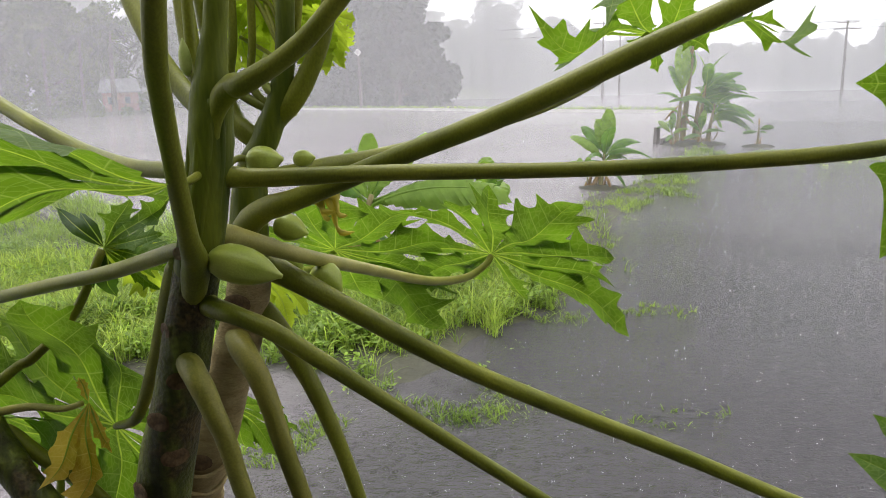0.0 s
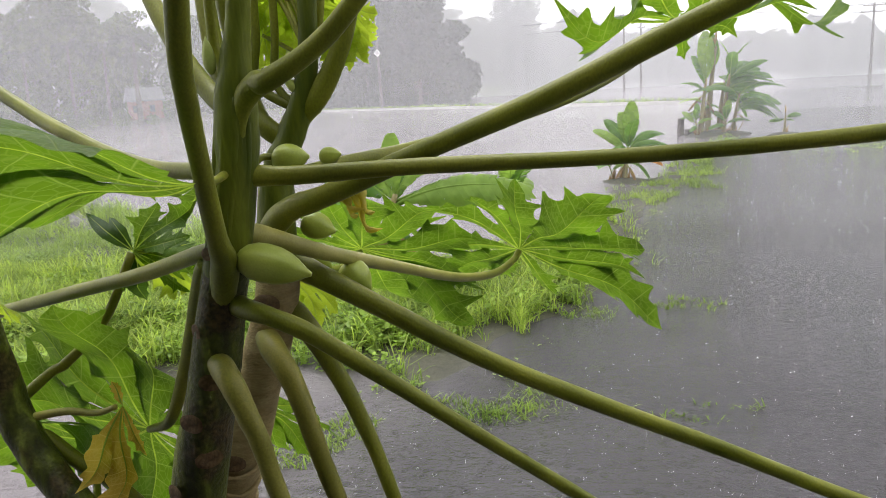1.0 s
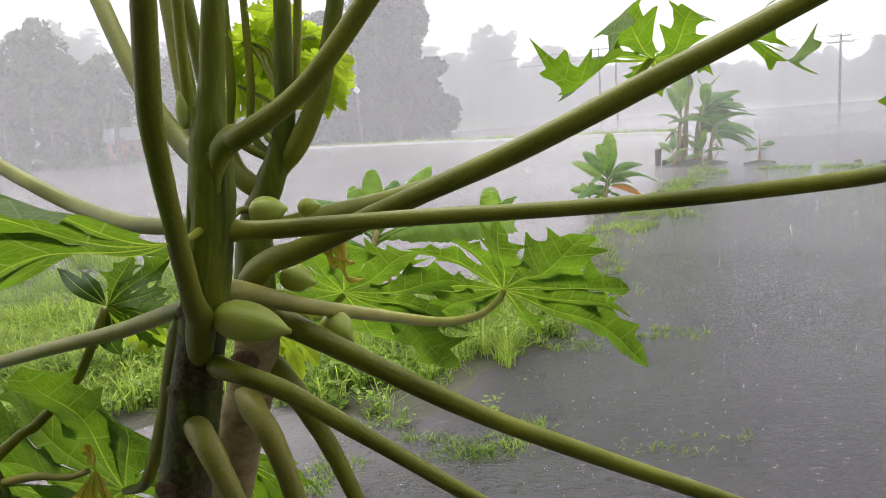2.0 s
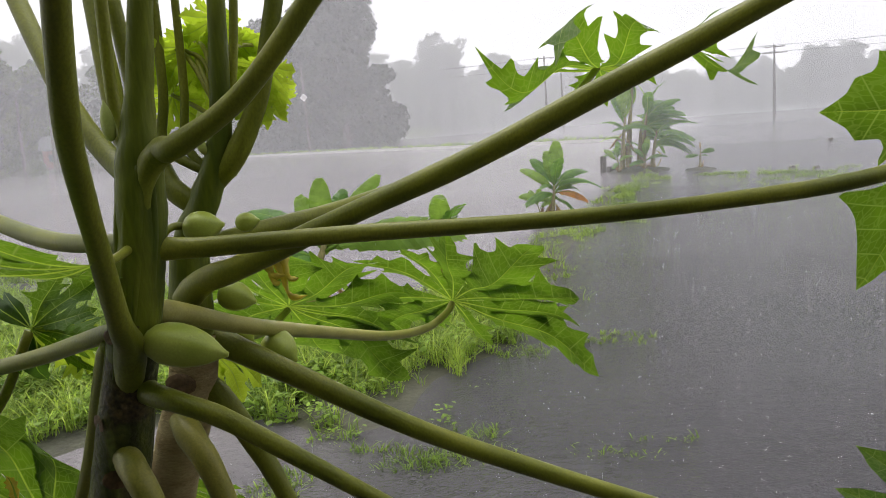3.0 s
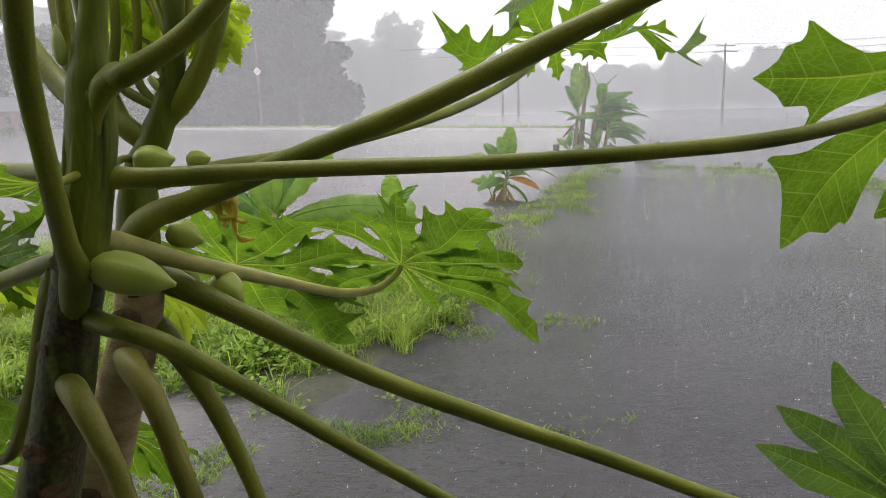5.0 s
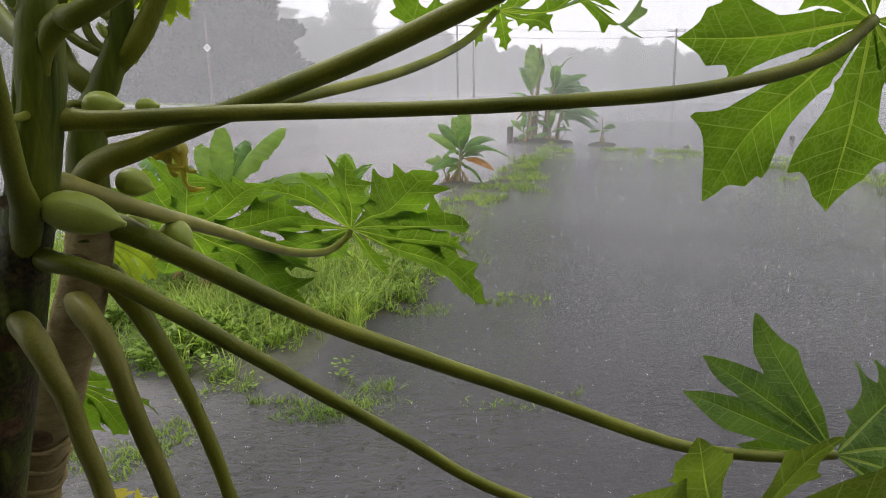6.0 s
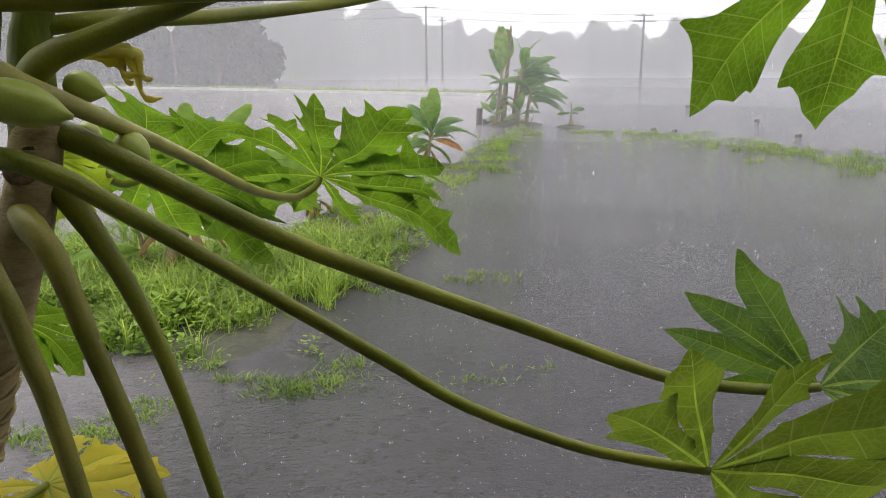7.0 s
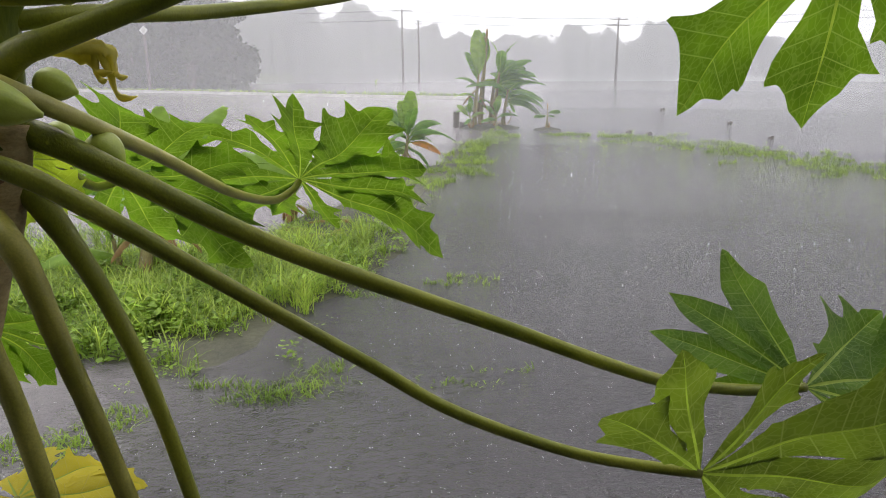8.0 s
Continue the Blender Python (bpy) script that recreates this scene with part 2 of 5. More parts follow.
def water_matter():
    m, n, l, p = shader("muddy_flood_water")
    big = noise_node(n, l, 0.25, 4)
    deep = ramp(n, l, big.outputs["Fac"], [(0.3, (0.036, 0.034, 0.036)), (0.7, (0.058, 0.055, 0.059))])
    pale_field = ramp(n, l, big.outputs["Fac"], [(0.3, (0.19, 0.172, 0.18)), (0.7, (0.25, 0.23, 0.24))])
    # the flooded field beyond the grassy bank gets a paler base colour
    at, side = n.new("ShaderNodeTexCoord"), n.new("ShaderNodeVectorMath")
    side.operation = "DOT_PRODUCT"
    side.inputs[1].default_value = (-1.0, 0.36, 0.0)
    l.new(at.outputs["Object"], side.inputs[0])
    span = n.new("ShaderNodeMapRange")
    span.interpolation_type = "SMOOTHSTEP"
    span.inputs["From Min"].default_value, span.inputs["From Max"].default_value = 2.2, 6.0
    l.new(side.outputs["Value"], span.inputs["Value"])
    l.new(mixed(n, l, deep, pale_field, span.outputs["Result"]), p.inputs["Base Color"])
    p.inputs["Roughness"].default_value = 0.09
    p.inputs["IOR"].default_value = 1.33
    # rings of rain drops, and small wind waves
    tc = n.new("ShaderNodeTexCoord")
    total = None
    for scale, rings, gain in ((7.0, 30.0, 0.8), (15.0, 26.0, 0.55)):
        vo, mul, sn, cut, pr = (n.new(k) for k in ("ShaderNodeTexVoronoi",) + ("ShaderNodeMath",) * 4)
        vo.inputs["Scale"].default_value = scale
        l.new(tc.outputs["Object"], vo.inputs["Vector"])
        mul.operation, mul.inputs[1].default_value = "MULTIPLY", rings
        l.new(vo.outputs["Distance"], mul.inputs[0])
        sn.operation = "SINE"
        l.new(mul.outputs[0], sn.inputs[0])
        cut.operation, cut.use_clamp = "MULTIPLY_ADD", True
        cut.inputs[1].default_value, cut.inputs[2].default_value = -2.4, 1.0
        l.new(vo.outputs["Distance"], cut.inputs[0])
        pr.operation = "MULTIPLY"
        l.new(sn.outputs[0], pr.inputs[0])
        l.new(cut.outputs[0], pr.inputs[1])
        g = n.new("ShaderNodeMath")
        g.operation, g.inputs[1].default_value = "MULTIPLY_ADD", gain
        l.new(pr.outputs[0], g.inputs[0])
        if total is not None:
            l.new(total, g.inputs[2])
        total = g.outputs[0]
    for scale, gain, stretch in ((48, 1.0, (0.8, 1.2, 1)), (22, 1.3, (0.6, 1.3, 1)), (9, 1.5, (0.5, 1.4, 1))):
        tx = noise_node(n, l, scale, 3, stretch=stretch)
        g = n.new("ShaderNodeMath")
        g.operation, g.inputs[1].default_value = "MULTIPLY_ADD", gain
        l.new(tx.outputs["Fac"], g.inputs[0])
        l.new(total, g.inputs[2])
        total = g.outputs[0]
    b = n.new("ShaderNodeBump")
    b.inputs["Strength"].default_value, b.inputs["Distance"].default_value = 0.8, 0.014
    l.new(total, b.inputs["Height"])
    l.new(b.outputs["Normal"], p.inputs["Normal"])
    return m


# Half-transparent pale surface: distance haze put in as the sheet's colour.
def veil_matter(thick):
    m, n, l, p = shader("rain_haze_sheet")
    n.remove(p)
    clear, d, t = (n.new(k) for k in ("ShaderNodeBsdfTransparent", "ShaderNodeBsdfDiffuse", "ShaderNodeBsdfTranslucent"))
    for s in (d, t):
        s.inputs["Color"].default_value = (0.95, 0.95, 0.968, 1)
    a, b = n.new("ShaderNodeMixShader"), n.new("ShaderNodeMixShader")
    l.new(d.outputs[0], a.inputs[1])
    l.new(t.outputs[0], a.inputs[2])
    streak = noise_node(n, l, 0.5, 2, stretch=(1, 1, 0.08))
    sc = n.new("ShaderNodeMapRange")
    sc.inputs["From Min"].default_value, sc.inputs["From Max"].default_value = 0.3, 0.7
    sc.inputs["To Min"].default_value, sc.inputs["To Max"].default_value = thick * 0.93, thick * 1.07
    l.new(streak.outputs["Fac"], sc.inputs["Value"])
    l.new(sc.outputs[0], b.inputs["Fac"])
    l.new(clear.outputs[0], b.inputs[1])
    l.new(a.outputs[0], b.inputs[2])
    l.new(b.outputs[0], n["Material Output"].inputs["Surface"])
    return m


M_WATER = water_matter()
M_DROP = rough_matter("rain_splash", (0.75, 0.76, 0.78), (0.85, 0.86, 0.88), 30, 100, 0.3, 0.1)


# ---- mesh helpers ----
def mesh_of(name, verts, faces, mats, smooth=True, uvs=None, slots=None):
    me = bpy.data.meshes.new(name)
    me.from_pydata([tuple(v) for v in verts], [], faces)
    for m in mats if isinstance(mats, (list, tuple)) else [mats]:
        me.materials.append(m)
    if slots is not None:
        me.polygons.foreach_set("material_index", slots)
    if smooth:
        me.polygons.foreach_set("use_smooth", [True] * len(me.polygons))
    if uvs is not None:
        layer = me.uv_layers.new(name="UVMap")
        idx = np.empty(len(me.loops), dtype=np.int32)
        me.loops.foreach_get("vertex_index", idx)
        layer.data.foreach_set("uv", np.asarray(uvs, dtype=np.float32)[idx].ravel())
    me.update()
    return me


def put(name, me, parent=None, label="", **tags):
    ob = new(name, me)
    ob.parent = parent
    return tagged(ob, label, **tags)


def thing(name, at, label, category, group="", kind=""):
    ob = new(name)
    ob.location = at
    return tagged(ob, label, category, group, kind)


def spline(points, steps):
    """A smooth run through the points (any number of columns)."""
    p = np.asarray(points, dtype=float)
    p = np.vstack([2 * p[0] - p[1], p, 2 * p[-1] - p[-2]])
    out = []
    for i in range(1, len(p) - 2):
        for k in range(steps):
            t = k / steps
            out.append(0.5 * (2 * p[i] + (p[i + 1] - p[i - 1]) * t + (2 * p[i - 1] - 5 * p[i] + 4 * p[i + 1] - p[i + 2]) * t * t
                              + (3 * p[i] - p[i - 1] - 3 * p[i + 1] + p[i + 2]) * t ** 3))
    out.append(p[-2])
    return np.array(out)


def tube(points, sides=12, steps=6, lump=0.0, seed=0, closed=True):
    """A round stem through (x, y, z, radius) points: vertices and faces."""
    rng = np.random.default_rng(seed)
    c = spline(points, steps)
    pts, rad = c[:, :3], np.maximum(c[:, 3], 1e-4)
    tan = np.gradient(pts, axis=0)
    tan /= np.linalg.norm(tan, axis=1)[:, None] + 1e-12
    ref = np.array((0.0, 1.0, 0.0)) if abs(tan[0][1]) < 0.8 else np.array((1.0, 0.0, 0.0))
    verts, faces = [], []
    u = np.cross(tan[0], ref)
    ph = rng.uniform(0, 6.28, 4)
    for i, (q, t) in enumerate(zip(pts, tan)):
        u = u - t * np.dot(u, t)
        u /= np.linalg.norm(u)
        v = np.cross(t, u)
        for k in range(sides):
            a = 2 * math.pi * k / sides
            r = rad[i] * (1 + lump * (math.sin(3 * a + ph[0] + i * 0.35) + math.sin(2 * a + ph[1] - i * 0.8) + rng.uniform(-0.6, 0.6)))
            verts.append(q + r * (math.cos(a) * u + math.sin(a) * v))
    n = len(pts)
    for i in range(n - 1):
        for k in range(sides):
            a, b = i * sides + k, i * sides + (k + 1) % sides
            faces.append((a, b, b + sides, a + sides))
    if closed:
        faces += [tuple(range(sides))[::-1], tuple(range((n - 1) * sides, n * sides))]
    return verts, faces


def join(chunks):
    verts, faces, slots = [], [], []
    for v, f, s in chunks:
        o = len(verts)
        verts += list(v)
        faces += [tuple(i + o for i in q) for q in f]
        slots += [s] * len(f)
    return verts, faces, slots


# ---- setting ----
def ring_sheet(name, radii, z, mat, segs=96):
    verts, faces = [(0, 0, z)], []
    for r in radii:
        verts += [(r * math.cos(2 * math.pi * k / segs), r * math.sin(2 * math.pi * k / segs), z) for k in range(segs)]
    for k in range(segs):
        faces.append((0, 1 + k, 1 + (k + 1) % segs))
    for i in range(len(radii) - 1):
        for k in range(segs):
            a, b = 1 + i * segs + k, 1 + i * segs + (k + 1) % segs
            faces.append((a, a + segs, b + segs, b))
    return mesh_of(name, verts, faces, mat, smooth=False)


put("ground", ring_sheet("ground", (40, 400, 3000), -0.6, M_SOIL), label="flooded muddy ground below the water", kind="structure", category="ground")
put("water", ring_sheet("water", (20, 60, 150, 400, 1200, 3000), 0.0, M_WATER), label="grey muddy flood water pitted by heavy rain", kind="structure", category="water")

BANK_RIGHT = [(4.5, -6.0), (6.2, -2.2), (7.0, -0.6), (7.6, -0.2), (9.0, 0.5), (10.2, 1.5), (13.0, 2.6), (16.5, 3.1), (19.5, 4.2), (22, 5.6), (26, 6.0), (30, 8.3), (34, 9.2)]
BANK_LEFT = [(4.5, -14), (11.6, -14), (12.2, -1.9), (14.7, -0.4), (18, 1.6), (20, 2.2), (22, 3.6), (26, 4.9), (30, 6.6), (34, 7.6)]


def along(table, y):
    return float(np.interp(y, [a for a, b in table], [b for a, b in table]))


def bank_depth(x, y):
    """How far inside the grassy bank a place lies; below zero outside."""
    if y < 4.5 or y > 34.5:
        return -1.0
    d = min(x - along(BANK_LEFT, y), along(BANK_RIGHT, y) - x)
    near = float(np.interp(x, (-16, -6, -3.5, -2.4, -1.0, -0.2, 0.4), (6.0, 6.6, 7.6, 8.0, 7.55, 7.05, 4.0)))
    far = 12.2 - 0.68 * (x + 1.9)          # the bank runs off behind on its other side
    if x < -1.0:
        e = min(far - y, along(BANK_RIGHT, y) - x, (y - 4.5))
        d = max(d, e * 0.8)
    return min(d, (y - near) * 0.9)


def bank_ground():
    verts, faces, grid = [], [], {}
    xs, ys = np.arange(-20, 10.01, 0.4), np.arange(4, 35.01, 0.4)
    for i, x in enumerate(xs):
        for j, y in enumerate(ys):
            d = bank_depth(x, y)
            h = max(-0.3, min(0.10, 0.10 * d)) + 0.05 * noise.noise((x * 0.9, y * 0.9, 0)) - 0.04
            grid[i, j] = len(verts)
            verts.append((x, y, h))
    for i in range(len(xs) - 1):
        for j in range(len(ys) - 1):
            q = (grid[i, j], grid[i + 1, j], grid[i + 1, j + 1], grid[i, j + 1])
            if max(verts[k][2] for k in q) > -0.25:
                faces.append(q)
    return mesh_of("bank", verts, faces, M_SOIL)


put("bank", bank_ground(), label="low muddy bank rising from the flood water", kind="structure", category="ground")


def blades(spots, height, width, lean, mat, name, seed, per=6):
    """Grass: bent tapering blades in tufts at (x, y, z, scale) spots."""
    rng = np.random.default_rng(seed)
    s = np.repeat(np.asarray(spots), per, axis=0)
    n = len(s)
    a = rng.uniform(0, 2 * np.pi, n)
    h = height * np.maximum(s[:, 3], 0.15) * rng.uniform(0.35, 1.25, n)
    bend = h * lean * rng.uniform(0.2, 1.3, n)
    w = width * rng.uniform(0.6, 1.3, n)
    dx, dy = np.cos(a), np.sin(a)
    px, py = -dy * w, dx * w
    bx, by = s[:, 0] + rng.normal(0, 0.035, n), s[:, 1] + rng.normal(0, 0.035, n)
    v = np.empty((n, 7, 3))
    for k, (f, ww) in enumerate(((0.0, 0.8), (0.45, 1.0), (0.8, 0.7))):
        cx, cy, cz = bx + dx * bend * f * f, by + dy * bend * f * f, s[:, 2] + h * (f - 0.25 * lean * f ** 3)
        v[:, 2 * k] = np.stack([cx - px * ww, cy - py * ww, cz], 1)
        v[:, 2 * k + 1] = np.stack([cx + px * ww, cy + py * ww, cz], 1)
    v[:, 6] = np.stack([bx + dx * bend, by + dy * bend, s[:, 2] + h * (1 - 0.3 * lean)], 1)
    base = np.arange(n)[:, None] * 7
    quads = np.concatenate([base + np.array([0, 1, 3, 2]), base + np.array([2, 3, 5, 4])]).tolist()
    tris = (base + np.array([4, 5, 6])).tolist()
    return mesh_of(name, v.reshape(-1, 3).tolist(), quads + tris, mat)


def weeds(spots, size, mat, name, seed, per=9):
    """Broad-leaved weeds: pointed oval leaves held round a short stem."""
    rng = np.random.default_rng(seed)
    s = np.repeat(np.asarray(spots), per, axis=0)
    n = len(s)
    a = rng.uniform(0, 2 * np.pi, n)
    L = size * s[:, 3] * rng.uniform(0.5, 1.2, n)
    W = L * rng.uniform(0.22, 0.4, n)
    up = rng.uniform(-0.15, 0.7, n)
    z = s[:, 2] + rng.uniform(0.02, 0.30, n) * s[:, 3]
    d = np.stack([np.cos(a), np.sin(a), up], 1)
    q = np.stack([-np.sin(a), np.cos(a), rng.uniform(-0.3, 0.3, n)], 1)
    o = np.stack([s[:, 0] + rng.normal(0, 0.05, n), s[:, 1] + rng.normal(0, 0.05, n), z], 1)
    v = np.empty((n, 6, 3))
    v[:, 0] = o
    v[:, 1] = o + d * (0.4 * L)[:, None] + q * W[:, None]
    v[:, 2] = o + d * (0.75 * L)[:, None] + q * (0.7 * W)[:, None]
    v[:, 3] = o + d * L[:, None] - np.array([0, 0, 0.12]) * L[:, None]
    v[:, 4] = o + d * (0.75 * L)[:, None] - q * (0.7 * W)[:, None]
    v[:, 5] = o + d * (0.4 * L)[:, None] - q * W[:, None]
    base = np.arange(n)[:, None] * 6
    f = np.concatenate([base + np.array([0, 1, 2, 3]), base + np.array([0, 3, 4, 5])]).tolist()
    return mesh_of(name, v.reshape(-1, 3).tolist(), f, mat)


def scatter(count, box, keep, seed):
    rng = np.random.default_rng(seed)
    out = []
    while len(out) < count:
        x, y = rng.uniform(box[0], box[1]), rng.uniform(box[2], box[3])
        k = keep(x, y, rng)
        if k > 0:
            out.append((x, y, -0.03, k))
    return out


def on_bank(low, high, gain=1.0, wash=0.5):
    def keep(x, y, rng):
        d = bank_depth(x, y) + 0.35 * noise.noise((x * 0.8, y * 0.8, 3.0))
        if noise.noise((x * 0.9, y * 0.9, 7.0)) + 0.6 * noise.noise((x * 2.6, y * 2.6, 2.0)) < rng.uniform(-0.55, 0.05) - 0.1 * d:
            return 0
        if d < 1.0 and noise.noise((x * 1.5, y * 1.5, 21.0)) + 0.7 * noise.noise((x * 4.0, y * 4.0, 8.0)) < 0.34 - 0.42 * d:
            return 0
        if not low < d < high or rng.random() > min(1, (d - low + 0.08) * gain) or rng.random() > 9.0 / y + 0.12:
            return 0
        if y > 12.5 and x > -1 and rng.random() < 0.45:
            return 0
        return (0.55 if y > 12.5 and x > -1 else 1.0) * 0.55 + 0.45 * min(1, max(0.0, d) / wash) + 0.55 * noise.noise((x * 1.1, y * 1.1, 9.0)) + 0.2 * noise.noise((x * 3.1, y * 3.1, 4.0))
    return keep


put("grass", blades(scatter(13500, (-16, 9, 5, 34), on_bank(-0.15, 9, 0.9), 1), 0.36, 0.0062, 0.95, M_GRASS, "grass", 2, 7), label="bright green grass standing in the flood water", kind="stuff", category="grass")
put("tall_grass", blades(scatter(3400, (-10, 1.5, 6, 13), on_bank(0.25, 9, 0.9), 71), 0.52, 0.0065, 0.75, M_GRASS_PALE, "tall_grass", 72, 7), label="taller pale green grass blades on the bank", kind="stuff", category="grass")
put("weeds", weeds(scatter(6500, (-16, 3, 5, 14), on_bank(-0.28, 9, 1.2), 3), 0.085, M_WEED, "weeds", 4), label="low leafy green weeds among the grass", kind="stuff", category="weeds")

put("weeds", weeds(scatter(4200, (-12, -0.6, 5.5, 12.5), on_bank(0.2, 9, 0.9), 73), 0.095, M_WEED, "weeds", 74, 10), label="knee-high leafy weeds crowding the grassy bank", kind="stuff", category="weeds")


def on_line(points, wide):
    def keep(x, y, rng):
        best = 9.0
        for (ax, ay), (bx, by) in zip(points, points[1:]):
            t = max(0, min(1, ((x - ax) * (bx - ax) + (y - ay) * (by - ay)) / ((bx - ax) ** 2 + (by - ay) ** 2)))
            best = min(best, math.hypot(x - ax - t * (bx - ax), y - ay - t * (by - ay)))
        lump = 0.45 + 1.3 * noise.noise((x * 1.1, y * 1.1, 5.0)) + 0.5 * noise.noise((x * 3, y * 3, 1.0))
        return rng.uniform(0.5, 1.0) if best < wide * lump else 0
    return keep


for seed, (line, wide, box, count, tall) in enumerate((
        ([(-0.3, 7.15), (0.8, 7.3), (1.75, 7.2), (2.55, 7.35)], 0.22, (-1, 3, 6.5, 8), 80, 0.10),
        ([(-0.9, 7.6), (0.2, 7.2), (0.6, 7.5)], 0.3, (-1.5, 1.5, 6.6, 8.2), 75, 0.16),
        ([(1.1, 10.0), (2.0, 10.3), (2.75, 10.3)], 0.3, (0.8, 3.2, 9.4, 11), 70, 0.13),
        ([(-1.9, 6.5), (-1.35, 6.4), (-1.0, 6.9)], 0.3, (-2.6, -0.6, 5.8, 7.4), 120, 0.14),
        ([(12.5, 28.3), (13.6, 25.5), (14.6, 21), (15.6, 17), (16.5, 14)], 2.2, (9, 20, 12, 31), 1900, 0.2),
        ([(8.5, 30.5), (11, 29.6), (12.6, 28.4)], 0.35, (7, 14, 27, 32), 260, 0.2),
        ([(-3, 13), (-7.5, 16.0), (-12, 19.5), (-16, 22)], 0.9, (-18, -2, 11, 24), 700, 0.75),
        ([(3.2, 18.5), (5.0, 22), (6.2, 27), (8.2, 31)], 0.8, (2, 10, 17, 33), 900, 0.25))):
    put("grass", blades(scatter(count, box, on_line(line, wide), 20 + seed), tall, 0.006, 0.9, M_GRASS, "grass", 30 + seed, 7), label="drowned tuft of grass in the water", kind="stuff", category="grass")


# the far dike and shore
def dike(points, width, height, name, mat, label):
    verts, faces = [], []
    c = spline(points, 8)
    for i, (x, y) in enumerate(c):
        t = c[min(i + 1, len(c) - 1)] - c[max(i - 1, 0)]
        nx, ny = -t[1] / np.hypot(*t), t[0] / np.hypot(*t)
        for o, z in ((-width, -0.5), (-width * 0.7, height * 0.8), (0, height), (width * 0.7, height * 0.8), (width, -0.5)):
            j = 0.25 * noise.noise((x * 0.4, y * 0.4, o))
            verts.append((x + nx * (o + j), y + ny * (o + j), z + 0.1 * j))
    for i in range(len(c) - 1):
        for k in range(4):
            a = i * 5 + k
            faces.append((a, a + 1, a + 6, a + 5))
    put(name, mesh_of(name, verts, faces, mat), label=label, kind="structure", category="dike")


# dike made wide and pale to stand for the pale water and sand there
dike([(-34, 99), (-14, 83.5), (-0.6, 71.7), (13, 61)], 1.5, 0.2, "dike", M_DIKE, "low pale field dike, widened to stand for a band of pale water and sand")
put("grass", blades(scatter(900, (-40, 14, 58, 104), on_line([(-36, 101), (-14, 85), (0, 73), (12, 63)], 1.6), 60), 0.6, 0.03, 0.6, M_GRASS, "grass", 61, 6), label="grass tufts along the far dike", kind="stuff", category="grass")
dike([(-130, 104), (-90, 93), (-58, 96), (-36, 102), (-24, 112), (-8, 165), (20, 190)], 6, 0.5, "shore", M_SOIL, "far muddy shore under the trees")
put("grass", blades(scatter(5200, (-120, 20, 95, 190), on_line([(-120, 126), (-90, 117), (-58, 111), (-38, 103), (-25, 110), (-9, 163)], 6), 62), 1.0, 0.05, 0.6, M_GRASS, "grass", 63, 5), label="rank grass along the far shore", kind="stuff", category="grass")


# ---- the camera's side: unseen house wall and eave, added to cut skylight ----
def box_mesh(name, lo, hi, mat, bevel=0.0):
    bm = bmesh.new()
    bmesh.ops.create_cube(bm, size=1)
    for v in bm.verts:
        v.co = Vector([(lo[i] + hi[i]) / 2 + v.co[i] * (hi[i] - lo[i]) for i in range(3)])
    if bevel:
        bmesh.ops.bevel(bm, geom=bm.edges[:], offset=bevel, segments=2, affect="EDGES")
    me = bpy.data.meshes.new(name)
    bm.to_mesh(me)
    bm.free()
    me.materials.append(mat)
    return me


put("wall_south", box_mesh("wall_south", (-6, -0.95, -0.6), (7, -0.7, 3.8), M_PLASTER_DIM), label="unseen plain plastered house wall added to block skylight", kind="structure", category="wall")
put("eave", box_mesh("eave", (-6, -1.0, 3.8), (7, 1.15, 3.92), M_POST), label="unseen plain roof eave added to block skylight from above", kind="structure", category="eave")
# ---- papaya ----
LOBE = ((0.0, 0.0), (0.15, 0.15), (0.36, 0.36), (0.41, 0.24), (0.46, 0.26), (0.51, 0.32), (0.57, 0.47), (0.61, 0.33), (0.67, 0.26), (0.73, 0.29), (0.78, 0.35), (0.82, 0.19), (0.88, 0.14), (0.94, 0.08), (1.0, 0.0))
MID = ((0.0, 0.0), (0.13, 0.13), (0.27, 0.27), (0.32, 0.17), (0.40, 0.20), (0.46, 0.27), (0.53, 0.46), (0.57, 0.29), (0.64, 0.22), (0.70, 0.26), (0.76, 0.36), (0.80, 0.16), (0.87, 0.13), (0.93, 0.08), (1.0, 0.0))
DEEP = ((0.0, 0.0), (0.10, 0.10), (0.20, 0.20), (0.25, 0.12), (0.34, 0.13), (0.40, 0.20), (0.45, 0.34), (0.49, 0.15), (0.57, 0.14), (0.63, 0.22), (0.67, 0.30), (0.71, 0.12), (0.79, 0.13), (0.84, 0.20), (0.88, 0.07), (1.0, 0.0))
BROAD = ((0.0, 0.0), (0.12, 0.12), (0.24, 0.24), (0.30, 0.20), (0.42, 0.26), (0.53, 0.40), (0.59, 0.55), (0.62, 0.47), (0.67, 0.37), (0.76, 0.30), (0.86, 0.18), (0.94, 0.09), (1.0, 0.0))
LANCE = ((0.0, 0.0), (0.10, 0.06), (0.25, 0.17), (0.42, 0.26), (0.58, 0.27), (0.72, 0.21), (0.85, 0.12), (0.94, 0.05), (1.0, 0.0))


